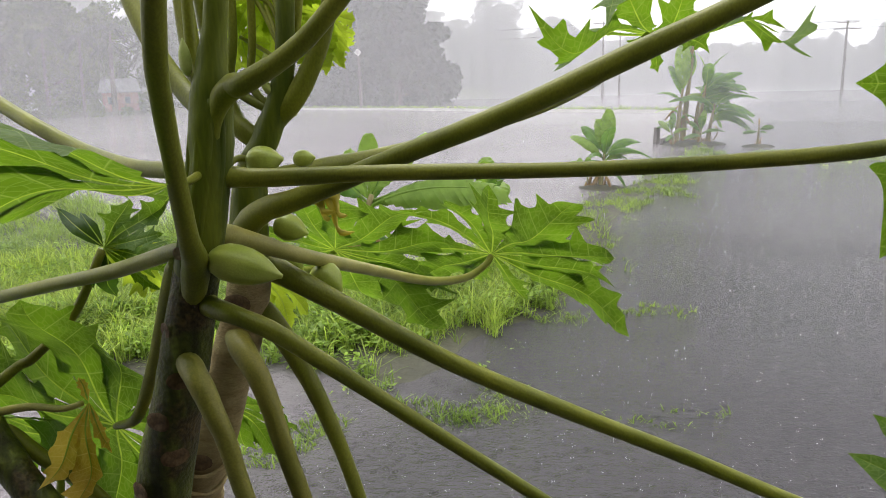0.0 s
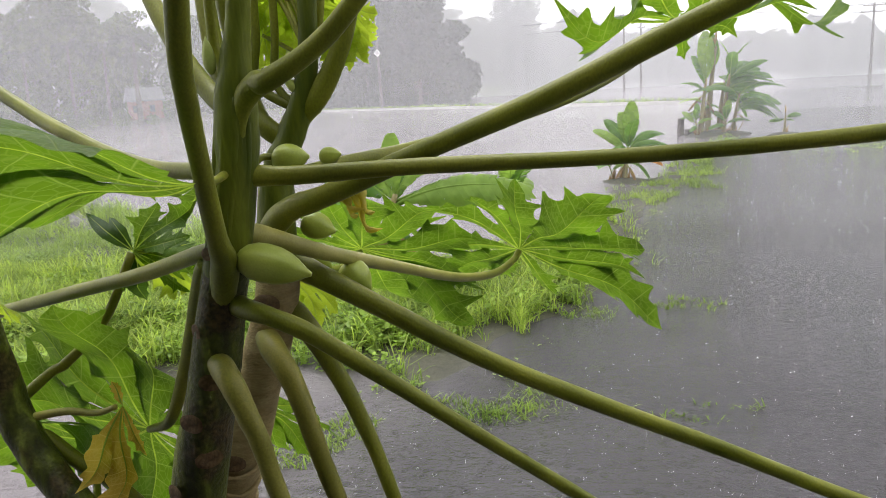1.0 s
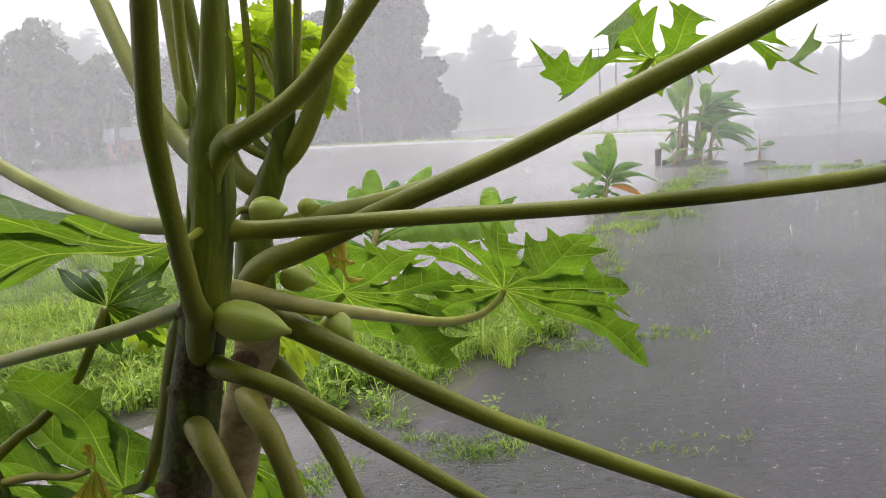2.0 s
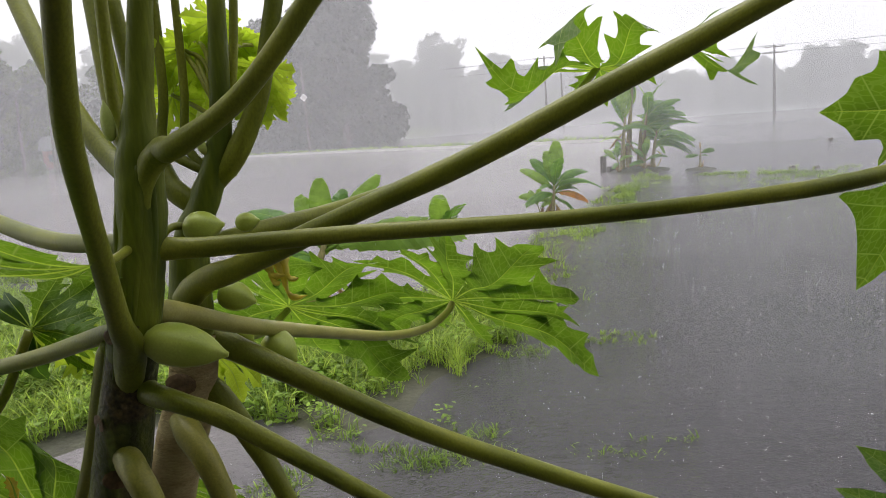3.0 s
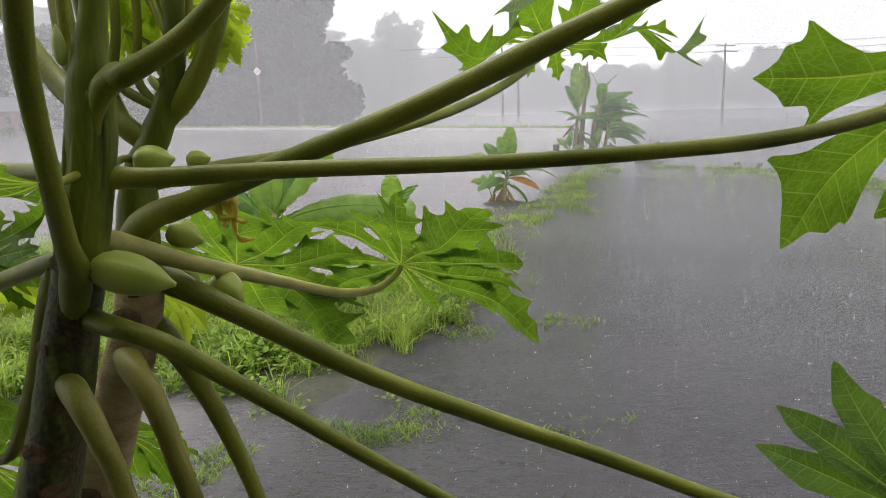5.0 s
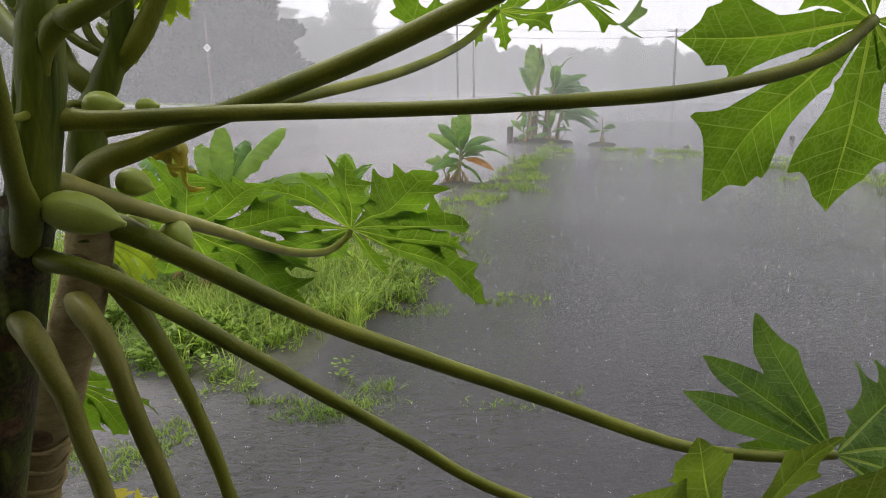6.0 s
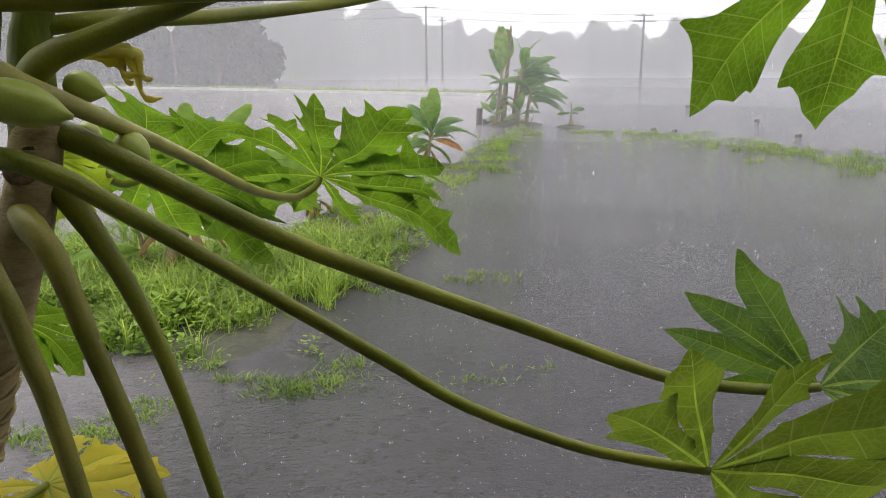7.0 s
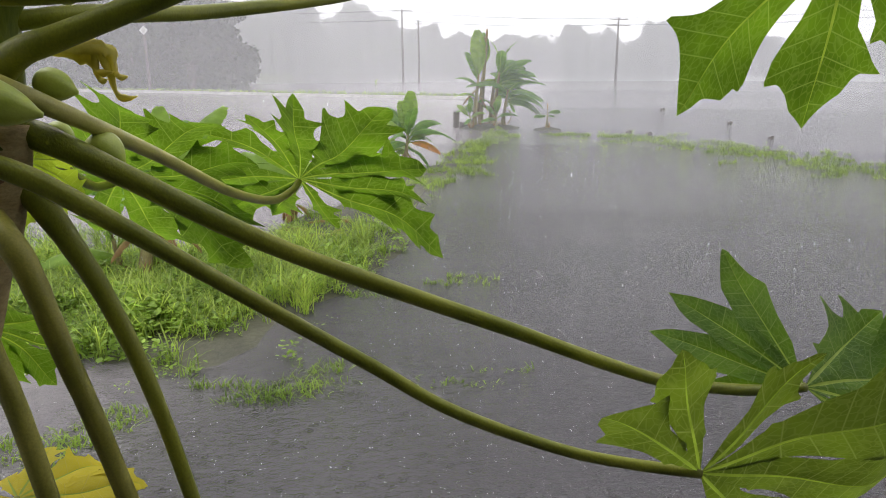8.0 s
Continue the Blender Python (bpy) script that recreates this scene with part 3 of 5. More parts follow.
def palm_leaf(name, size, seed, angles=(0, 37, -37, 74, -74, 112, -112, 150, -150), lengths=(1, 0.96, 0.96, 0.86, 0.86, 0.68, 0.68, 0.46, 0.46),
              droop=0.5, fold=0.12, curl=0.06, mat=None, deep=1.0, wide=1.0, vein=0.0021, shape=LOBE):
    """A papaya blade round its hub: +y is the middle lobe, +z its upper face. Lobes with side lobes, raised ribs."""
    rng = np.random.default_rng(seed)
    verts, faces, uvs, slots = [], [], [], []
    ns, nv = 44, 4
    ph = rng.uniform(0, 6.28, 6)

    def lift(x, y, off, L):
        r = math.hypot(x, y) / size
        return size * (-droop * r * r * 0.5 + curl * math.sin(9 * x / size + ph[0]) * r + curl * math.sin(8 * y / size + ph[1]) * r) + fold * off

    ring = sorted(angles)
    for ang, rel in zip(angles, lengths):
        gaps = [abs((ang - other + 180) % 360 - 180) for other in ring if other != ang]
        spread = radians(min(20.5, min(gaps) / 2 + 1.0)) if gaps else radians(20)
        L = size * rel * rng.uniform(0.93, 1.05)
        a = radians(ang + rng.uniform(-3, 3))
        d, q = (math.sin(a), math.cos(a)), (math.cos(a), -math.sin(a))
        sway = rng.uniform(-0.10, 0.10)
        drop = rng.uniform(-0.05, 0.09) * size
        prof = {}
        for side in (-1, 1):
            st = [(s + (rng.uniform(-0.018, 0.018) if 0.4 < s < 0.95 else 0), w * (rng.uniform(0.8, 1.2) if s > 0.4 else 1.0)) for s, w in shape]
            prof[side] = st
        o = len(verts)
        for i in range(ns + 1):
            s = i / ns
            for k in range(-nv, nv + 1):
                side = 1 if k > 0 else -1
                w = float(np.interp(s, [p[0] for p in prof[side]], [p[1] for p in prof[side]]))
                cut = shape[2][0] + 0.015
                if s < cut and shape is not LANCE:
                    w = w * 0.98
                    half = w * L * math.tan(spread)
                    shear = 0.0
                else:
                    half = w * L * 0.62 * wide
                    shear = 0.75 * max(0, min(1, (s - cut) / 0.10)) * deep
                rib = min(vein * (1.05 - s), half * 0.4)
                off = half * k / nv if abs(k) > 1 else rib * k
                fwd = s * L + shear * abs(off) * (1 - s) ** 0.3
                x = d[0] * fwd + q[0] * (off + sway * s * s * L)
                y = d[1] * fwd + q[1] * (off + sway * s * s * L)
                verts.append((x, y, lift(x, y, abs(off), L) - drop * s * s - (rib * 0.9 if k == 0 else 0)))
                uvs.append((s * 9 * rel + abs(off) / size * 0.6, abs(off) / size))
        row = 2 * nv + 1
        for i in range(ns):
            for k in range(row - 1):
                b = o + i * row + k
                faces.append((b, b + 1, b + row + 1, b + row))
                slots.append(1 if k in (nv - 1, nv) else 0)
    return mesh_of(name, verts, faces, [mat or M_LEAF, M_VEIN], True, uvs, slots)


def aim(hub, tip, up):
    """A pose at hub whose +y points to tip and whose +z leans to up."""
    y = (Vector(tip) - Vector(hub)).normalized()
    z = Vector(up) - y * Vector(up).dot(y)
    z.normalize()
    x = y.cross(z)
    m = Matrix((x, y, z)).transposed().to_4x4()
    m.translation = hub
    return m


def stalk(tree, points, mat=None, label="", lump=0.015, seed=0, sides=14):
    v, f = tube([(*q[:3], q[3] * 0.87) for q in points], sides, 7, lump, seed)
    ob = put("leaf_stalk", mesh_of("leaf_stalk", v, f, mat or M_STALK), tree, label)
    ob.matrix_parent_inverse = Matrix.Translation(tree.location).inverted()
    return ob


def blade(parent, hub, tip, up, size, seed, label="", **how):
    me = palm_leaf("leaf_blade", size, seed, **how)
    ob = put("leaf_blade", me, parent, label)
    top = parent
    while top.parent:
        top = top.parent
    ob.matrix_parent_inverse = Matrix.Identity(4) if parent.parent else Matrix.Translation(top.location).inverted()
    ob.matrix_basis = aim(hub, tip, up)
    return ob


def fruit(tree, at, length, radius, axis, mat, seed, name="papaya_fruit", label="", point=1.0):
    """An egg-shaped green fruit with faint ridges and a pointed end."""
    rng = np.random.default_rng(seed)
    prof = [(-0.5, 0.14), (-0.475, 0.42), (-0.40, 0.72), (-0.27, 0.94), (-0.12, 1.0), (0.04, 0.95), (0.18, 0.80), (0.29, 0.60), (0.37, 0.40), (0.43, 0.24), (0.47, 0.16), (0.5, 0.11)]
    verts, faces = [], []
    sides = 20
    for t, r in prof:
        for k in range(sides):
            a = 2 * math.pi * k / sides
            rr = radius * r * (1 + 0.045 * math.cos(5 * a) + rng.uniform(-0.006, 0.006))
            verts.append((rr * math.cos(a), rr * math.sin(a), t * length))
    for i in range(len(prof) - 1):
        for k in range(sides):
            a, b = i * sides + k, i * sides + (k + 1) % sides
            faces.append((a, b, b + sides, a + sides))
    faces += [tuple(range(sides))[::-1], tuple(range((len(prof) - 1) * sides, len(prof) * sides))]
    ob = put(name, mesh_of(name, verts, faces, mat), tree, label)
    ob.matrix_parent_inverse = Matrix.Translation(tree.location).inverted()
    ob.matrix_basis = Matrix.Translation(at) @ Vector(axis).to_track_quat("Z", "Y").to_matrix().to_4x4()
    return ob


def trunk(tree, points, mat, seed, label=""):
    v, f = tube(points, 22, 9, 0.025, seed)
    ob = put("trunk", mesh_of("trunk", v, f, mat), tree, label)
    ob.matrix_parent_inverse = Matrix.Translation(tree.location).inverted()
    return ob


def scar(tree, at, radius, facing, seed):
    """A heart-shaped scar where an old leaf fell."""
    rng = np.random.default_rng(seed)
    verts, faces = [], []
    for ring, (r, h) in enumerate(((1.0, 0.0), (0.8, 0.25), (0.45, 0.22), (0.0, 0.12))):
        for k in range(14):
            a = 2 * math.pi * k / 14
            e = r * radius * (1 + 0.18 * math.cos(a - 1.57) + rng.uniform(-0.05, 0.05))
            verts.append((e * math.cos(a), e * 0.7 * math.sin(a), h * radius * 0.35))
    for i in range(3):
        for k in range(14):
            a, b = i * 14 + k, i * 14 + (k + 1) % 14
            faces.append((a, b, b + 14, a + 14))
    ob = put("leaf_scar", mesh_of("leaf_scar", verts, faces, M_SCAR), tree)
    ob.matrix_parent_inverse = Matrix.Translation(tree.location).inverted()
    ob.matrix_basis = Matrix.Translation(at) @ Vector(facing).to_track_quat("Z", "Y").to_matrix().to_4x4()
    return ob


tree_a = thing("papaya_tree", (0.0, 1.72, 0), "papaya tree with a green ringed trunk and long leaf stalks", "papaya tree", "papaya trees")
trunk(tree_a, [(-0.02, 1.72, -0.5, 0.07), (0.12, 1.72, 1.2, 0.055), (0.23, 1.72, 2.1, 0.044), (0.328, 1.72, 2.544, 0.0365), (0.380, 1.72, 2.741, 0.0315), (0.421, 1.72, 2.896, 0.0275), (0.428, 1.72, 2.925, 0.0255)], M_TRUNK, 1)
trunk(tree_a, [(0.410, 1.72, 2.855, 0.0262), (0.421, 1.72, 2.896, 0.0278), (0.445, 1.72, 2.999, 0.0260), (0.455, 1.72, 3.071, 0.0252), (0.463, 1.72, 3.128, 0.0175), (0.474, 1.72, 3.189, 0.0135), (0.50, 1.72, 3.34, 0.012)], M_TRUNK_TOP, 91, "smooth green upper trunk with ridges")
for k, (side, low, top) in enumerate(((-0.95, 2.80, 3.045), (-0.25, 2.86, 3.06), (0.35, 2.91, 3.085), (1.0, 2.86, 3.07))):   # ridges running down from the leaf bases
    line = [(float(np.interp(z, (2.741, 2.896, 2.999, 3.071, 3.128), (0.380, 0.421, 0.445, 0.455, 0.463))), float(np.interp(z, (2.741, 2.896, 2.999, 3.071, 3.128), (0.0315, 0.0275, 0.026, 0.0252, 0.019))), z, w) for z, w in zip(np.linspace(low, top, 5), (0.002, 0.005, 0.006, 0.0065, 0.003))]
    v, f = tube([(x + (r - w * 0.75) * math.sin(side), 1.72 - (r - w * 0.75) * math.cos(side), z, w) for x, r, z, w in line], 8, 5, 0.03, k)
    put("stem_ridge", mesh_of("stem_ridge", v, f, M_TRUNK_TOP), tree_a).matrix_parent_inverse = Matrix.Translation(tree_a.location).inverted()
S = stalk(tree_a, [(0.406, 1.712, 2.810, 0.005), (0.414, 1.706, 2.845, 0.0150), (0.423, 1.698, 2.872, 0.0190), (0.434, 1.682, 2.902, 0.0182), (0.449, 1.642, 2.935, 0.0138), (0.463, 1.600, 3.014, 0.0120), (0.478, 1.560, 3.083, 0.0120), (0.499, 1.520, 3.141, 0.0122), (0.56, 1.44, 3.30, 0.011)], seed=2)
S = stalk(tree_a, [(0.438, 1.72, 2.995, 0.0200), (0.470, 1.725, 2.993, 0.0150), (0.520, 1.73, 2.991, 0.0130), (0.667, 1.705, 2.997, 0.0108), (0.860, 1.690, 2.9985, 0.0097), (1.040, 1.690, 3.004, 0.0098),
                   (1.205, 1.710, 3.015, 0.0101), (1.365, 1.755, 3.047, 0.0104), (1.447, 1.790, 3.094, 0.0100)], seed=3)
blade(S, (1.447, 1.79, 3.094), (1.293, 1.91, 2.861), (0.15, 0.9, 0.35), 0.31, 11, droop=0.08, fold=0.06, curl=0.05, angles=(-4, 38, -48, 76, -88, 116, -130), lengths=(1.06, 0.9, 0.74, 0.74, 0.42, 0.45, 0.4), wide=0.80, shape=BROAD, vein=0.0028)
S = stalk(tree_a, [(0.420, 1.72, 2.93, 0.0150), (0.446, 1.740, 2.921, 0.0153), (0.455, 1.780, 2.906, 0.0151), (0.501, 1.840, 2.871, 0.0128), (0.557, 2.040, 2.796, 0.0115), (0.614, 2.380, 2.680, 0.0112), (0.669, 2.640, 2.615, 0.0112), (0.712, 2.735, 2.622, 0.0100), (0.727, 2.764, 2.639, 0.0095)],
          M_STALK_PALE, "pale yellowish leaf stalk", seed=4)
blade(S, (0.728, 2.770, 2.643), (1.113, 2.693, 2.496), (0.12, 0.66, 0.75), 0.42, 29, droop=0.06, shape=MID, fold=0.24, curl=0.055, wide=0.86, angles=(-1, 23, 46, 64, 92, 122, 158, -150, -127, -104, -53), lengths=(1.0, 0.84, 0.94, 1.06, 0.76, 0.62, 0.66, 1.0, 1.02, 0.72, 0.45))
S = stalk(tree_a, [(0.420, 1.72, 2.84, 0.017), (0.445, 1.698, 2.838, 0.0150), (0.480, 1.680, 2.834, 0.0132), (0.526, 1.680, 2.813, 0.0130), (0.598, 1.680, 2.765, 0.0116), (0.728, 1.690, 2.671, 0.0098), (0.836, 1.700, 2.593, 0.0092),
                   (0.933, 1.690, 2.530, 0.0086), (1.063, 1.700, 2.464, 0.0082), (1.155, 1.700, 2.434, 0.0084), (1.255, 1.700, 2.410, 0.0085)], seed=5)
blade(S, (1.255, 1.70, 2.410), (1.552, 1.74, 2.447), (-0.15, 0.95, 0.25), 0.36, 13, droop=0.05, fold=0.14, curl=0.05, vein=0.0026, mat=M_LEAF_UNDER, shape=BROAD, angles=(6, -24, -58, 40, 104, 127), lengths=(1.08, 1.2, 0.85, 0.62, 0.64, 0.66), wide=0.62)
stalk(tree_a, [(0.380, 1.725, 2.765, 0.012), (0.396, 1.705, 2.768, 0.0165), (0.416, 1.680, 2.766, 0.0175), (0.436, 1.660, 2.750, 0.0165), (0.452, 1.652, 2.718, 0.0148), (0.463, 1.650, 2.690, 0.0138), (0.473, 1.648, 2.645, 0.0130), (0.488, 1.646, 2.585, 0.0124), (0.510, 1.64, 2.46, 0.0115)], M_STALK_BASE, "leaf stalk with a brownish base", seed=6)
S = stalk(tree_a, [(0.385, 1.735, 2.885, 0.0137), (0.371, 1.745, 2.862, 0.0147), (0.315, 1.800, 2.764, 0.0138), (0.255, 1.860, 2.670, 0.0125), (0.200, 1.900, 2.589, 0.0100), (0.132, 1.950, 2.549, 0.0075)], seed=7)
blade(S, (0.132, 1.950, 2.549), (-0.20, 2.04, 2.60), (0.05, 0.93, 0.36), 0.33, 14, "broad green leaf with light shining through", droop=0.1, wide=1.2)
S = stalk(tree_a, [(0.400, 1.73, 2.905, 0.0120), (0.355, 1.76, 2.890, 0.0125), (0.225, 1.850, 2.844, 0.0128), (0.045, 1.950, 2.793, 0.0128), (-0.17, 2.050, 2.733, 0.0125), (-0.6, 2.22, 2.62, 0.011)], seed=8)
S = stalk(tree_a, [(0.432, 1.73, 3.000, 0.0124), (0.280, 1.84, 2.995, 0.0135), (0.138, 1.950, 3.012, 0.0140), (0.035, 2.000, 3.048, 0.0140), (-0.056, 2.050, 3.082, 0.0135), (-0.3, 2.16, 3.20, 0.012)], seed=9)
stalk(tree_a, [(0.452, 1.725, 3.055, 0.020), (0.447, 1.730, 3.067, 0.0165), (0.410, 1.755, 3.092, 0.0142), (0.365, 1.785, 3.142, 0.0136), (0.315, 1.825, 3.212, 0.0132), (0.24, 1.90, 3.33, 0.013)], seed=10)
stalk(tree_a, [(0.455, 1.73, 3.05, 0.014), (0.438, 1.775, 3.08, 0.0150), (0.405, 1.80, 3.12, 0.0150), (0.385, 1.83, 3.19, 0.0145), (0.36, 1.87, 3.33, 0.013)], seed=14)
stalk(tree_a, [(0.452, 1.735, 3.08, 0.010), (0.436, 1.740, 3.123, 0.0090), (0.430, 1.740, 3.155, 0.0079), (0.436, 1.740, 3.30, 0.0075)], seed=11)
stalk(tree_a, [(0.460, 1.708, 2.990, 0.003), (0.463, 1.706, 3.030, 0.0060), (0.466, 1.706, 3.062, 0.0105), (0.476, 1.705, 3.085, 0.0155), (0.494, 1.697, 3.098, 0.0165), (0.514, 1.680, 3.101, 0.0143), (0.563, 1.680, 3.128, 0.0130), (0.61, 1.680, 3.168, 0.0125), (0.70, 1.68, 3.27, 0.012)], seed=12)
# the near leaf that is seen on edge
S = stalk(tree_a, [(0.44, 1.71, 3.00, 0.006), (0.450, 1.65, 2.998, 0.005), (0.458, 1.60, 3.002, 0.004)], seed=13)
blade(S, (0.458, 1.60, 3.003), (0.15, 1.57, 3.012), (0.03, 0.30, 0.95), 0.36, 15, droop=0.05, fold=0.10, curl=0.10, wide=1.0, angles=(4, 34, -30, 66, -64), lengths=(1, 0.8, 0.9, 0.5, 0.6), vein=0.0012, shape=BROAD)

fruit(tree_a, (0.486, 1.700, 2.889), 0.090, 0.0235, (0.93, 0.1, -0.28), M_FRUIT, 1, label="young green papaya with a pointed tip")
fruit(tree_a, (0.433, 1.715, 3.132), 0.042, 0.0071, (-0.05, 0, 1), M_BUD, 2, "flower_bud")
fruit(tree_a, (0.485, 1.800, 3.004), 0.048, 0.019, (0.95, 0.1, 0.05), M_FRUIT, 3)
stalk(tree_a, [(0.445, 1.76, 2.995, 0.005), (0.452, 1.785, 3.008, 0.005), (0.466, 1.80, 3.006, 0.006)], seed=20)
for k, (z, side, size) in enumerate(((2.905, -0.5, 0.010), (2.808, -0.75, 0.012), (2.745, 0.35, 0.014), (2.690, -0.25, 0.016), (2.640, 0.6, 0.015), (2.590, -0.6, 0.016), (2.550, 0.15, 0.017))):
    x = float(np.interp(z, (2.544, 2.741, 2.896), (0.328, 0.380, 0.421)))
    r = float(np.interp(z, (2.544, 2.741, 2.896), (0.0365, 0.0315, 0.0275))) - 0.001
    scar(tree_a, (x + (r + 0.0015) * math.sin(side), 1.72 - (r + 0.0015) * math.cos(side), z), size * 1.15, (math.sin(side), -math.cos(side), 0.05), k)

tree_b = thing("papaya_tree", (0.0, 1.86, 0), "papaya tree with a rough brown lower trunk and green crown", "papaya tree", "papaya trees")
trunk(tree_b, [(-0.25, 1.9, -0.5, 0.075), (-0.05, 1.88, 1.2, 0.065), (0.16, 1.86, 2.1, 0.052), (0.287, 1.86, 2.452, 0.0436), (0.367, 1.86, 2.645, 0.0341), (0.410, 1.86, 2.769, 0.0315), (0.432, 1.86, 2.862, 0.0289)], M_TRUNK_B, 4, "rough brown trunk with leaf scars")
trunk(tree_b, [(0.425, 1.86, 2.83, 0.0290), (0.433, 1.86, 2.919, 0.0270), (0.443, 1.86, 2.982, 0.0215), (0.469, 1.86, 3.031, 0.0183), (0.498, 1.86, 3.109, 0.0142), (0.509, 1.86, 3.201, 0.0119), (0.52, 1.86, 3.33, 0.01)], M_TRUNK_TOP, 5, "smooth green upper trunk")
stalk(tree_b, [(0.425, 1.86, 2.895, 0.022), (0.440, 1.84, 2.915, 0.0214), (0.475, 1.815, 2.938, 0.0190), (0.527, 1.800, 2.955, 0.0168), (0.655, 1.800, 3.004, 0.0150), (0.798, 1.780, 3.057, 0.0156), (0.944, 1.760, 3.121, 0.0154), (1.056, 1.740, 3.170, 0.0137), (1.25, 1.70, 3.26, 0.012)], seed=21)
S = stalk(tree_b, [(0.438, 1.86, 2.970, 0.0138), (0.524, 1.90, 2.983, 0.0131), (0.638, 2.05, 2.995, 0.0119), (0.850, 2.30, 3.040, 0.0112), (1.009, 2.55, 3.106, 0.0105), (1.117, 2.75, 3.193, 0.0098)], seed=22)
blade(S, (1.121, 2.75, 3.188), (1.60, 2.89, 3.20), (0.0, 0.22, 0.97), 0.40, 33, droop=0.10, curl=0.13, fold=0.16, wide=0.82, shape=DEEP, angles=(-4, 24, 58, 92, 124, 146, 170, -150, -96, -62, -34), lengths=(1.22, 0.8, 0.75, 0.85, 1.0, 0.98, 0.72, 0.5, 0.4, 0.5, 0.7))
S = stalk(tree_b, [(0.435, 1.865, 2.85, 0.021), (0.456, 1.868, 2.844, 0.0212), (0.491, 1.860, 2.829, 0.0196), (0.554, 1.860, 2.794, 0.0174), (0.712, 1.870, 2.701, 0.0152), (0.873, 1.880, 2.626, 0.0140), (1.037, 1.890, 2.555, 0.0128), (1.207, 1.890, 2.481, 0.0118),
                   (1.310, 1.910, 2.437, 0.0112), (1.419, 1.930, 2.407, 0.0112), (1.505, 1.945, 2.390, 0.0108), (1.580, 1.950, 2.387, 0.0095)], seed=23)
blade(S, (1.580, 1.95, 2.387), (1.545, 2.12, 2.578), (-0.3, -0.85, 0.45), 0.25, 171, angles=(-9, -31, -49, -70), lengths=(1.16, 1.12, 1.16, 0.62), wide=0.74, droop=0.05, fold=0.10, curl=0.02, shape=LANCE, vein=0.0016)
blade(S, (1.580, 1.95, 2.387), (1.90, 1.99, 2.39), (-0.1, -0.62, 0.78), 0.36, 17, shape=MID, angles=(-2, 24, -27, 50), lengths=(1.0, 0.66, 0.8, 0.44), droop=0.1, fold=0.12, vein=0.0034)
stalk(tree_b, [(0.392, 1.87, 2.752, 0.014), (0.408, 1.836, 2.750, 0.0195), (0.428, 1.806, 2.742, 0.0200), (0.453, 1.785, 2.718, 0.0182), (0.468, 1.778, 2.682, 0.0168), (0.478, 1.774, 2.650, 0.0158), (0.493, 1.770, 2.595, 0.0150), (0.508, 1.770, 2.540, 0.0145), (0.523, 1.770, 2.480, 0.0141), (0.555, 1.77, 2.34, 0.0135)], M_STALK_BASE, "leaf stalk with a brown knee", seed=24)
stalk(tree_b, [(0.430, 1.87, 2.785, 0.020), (0.450, 1.863, 2.768, 0.0195), (0.472, 1.860, 2.735, 0.0180), (0.490, 1.860, 2.698, 0.0160), (0.508, 1.860, 2.660, 0.0150), (0.526, 1.860, 2.613, 0.0138), (0.551, 1.860, 2.535, 0.0126), (0.575, 1.860, 2.440, 0.0118), (0.61, 1.86, 2.27, 0.011)], seed=25)
stalk(tree_b, [(0.455, 1.87, 3.02, 0.020), (0.474, 1.870, 3.050, 0.0201), (0.511, 1.860, 3.079, 0.0173), (0.542, 1.860, 3.129, 0.0148), (0.564, 1.860, 3.185, 0.0132), (0.60, 1.86, 3.32, 0.012)], seed=26)
stalk(tree_b, [(0.468, 1.87, 3.015, 0.018), (0.433, 1.870, 3.039, 0.0168), (0.414, 1.880, 3.065, 0.0145), (0.39, 1.89, 3.14, 0.012), (0.37, 1.9, 3.3, 0.011)], seed=27)
for k, (x0, x1, r) in enumerate(((0.420, 0.425, 0.0075), (0.447, 0.452, 0.0065), (0.494, 0.509, 0.0075), (0.484, 0.53, 0.007))):
    stalk(tree_b, [(0.48, 1.87, 3.06, r), (x0, 1.88, 3.10, r), (x0 * 0.4 + x1 * 0.6, 1.89, 3.17, r * 0.95), (x1, 1.90, 3.32, r * 0.85)], seed=30 + k)
S = stalk(tree_b, [(0.44, 1.88, 2.86, 0.012), (0.40, 2.1, 2.78, 0.010), (0.34, 2.45, 2.69, 0.010), (0.307, 2.74, 2.655, 0.010)], seed=40)
blade(S, (0.309, 2.75, 2.663), (0.683, 2.90, 2.48), (0.1, 0.66, 0.75), 0.42, 18, droop=0.10, fold=0.2, wide=0.9, shape=MID, angles=(0, 26, -24, 52, 78, 104, 132, 165, -160, -125, -88, -54), lengths=(0.9, 0.7, 1.05, 0.85, 0.95, 0.85, 0.6, 0.6, 0.6, 0.8, 0.7, 0.9))
for k in range(16):
    rng = random.Random(200 + k)
    hub = (0.42 + 0.0085 * k + rng.uniform(-0.015, 0.015), 1.93 + rng.uniform(-0.03, 0.08), 3.195 + rng.uniform(-0.03, 0.06))
    S = stalk(tree_b, [(0.505, 1.865, 3.12, 0.004), ((hub[0] + 0.505) / 2, 1.90, hub[2] - 0.02, 0.0035), (*hub, 0.003)], seed=50 + k)
    blade(S, hub, (hub[0] + rng.uniform(-0.1, 0.1), hub[1] + 0.03, hub[2] - 0.06), (rng.uniform(-0.3, 0.3), 0.75, 0.6), rng.uniform(0.045, 0.07), 260 + k, "young light green leaf", droop=0.5, curl=0.12, mat=M_LEAF_YOUNG, vein=0.0012)
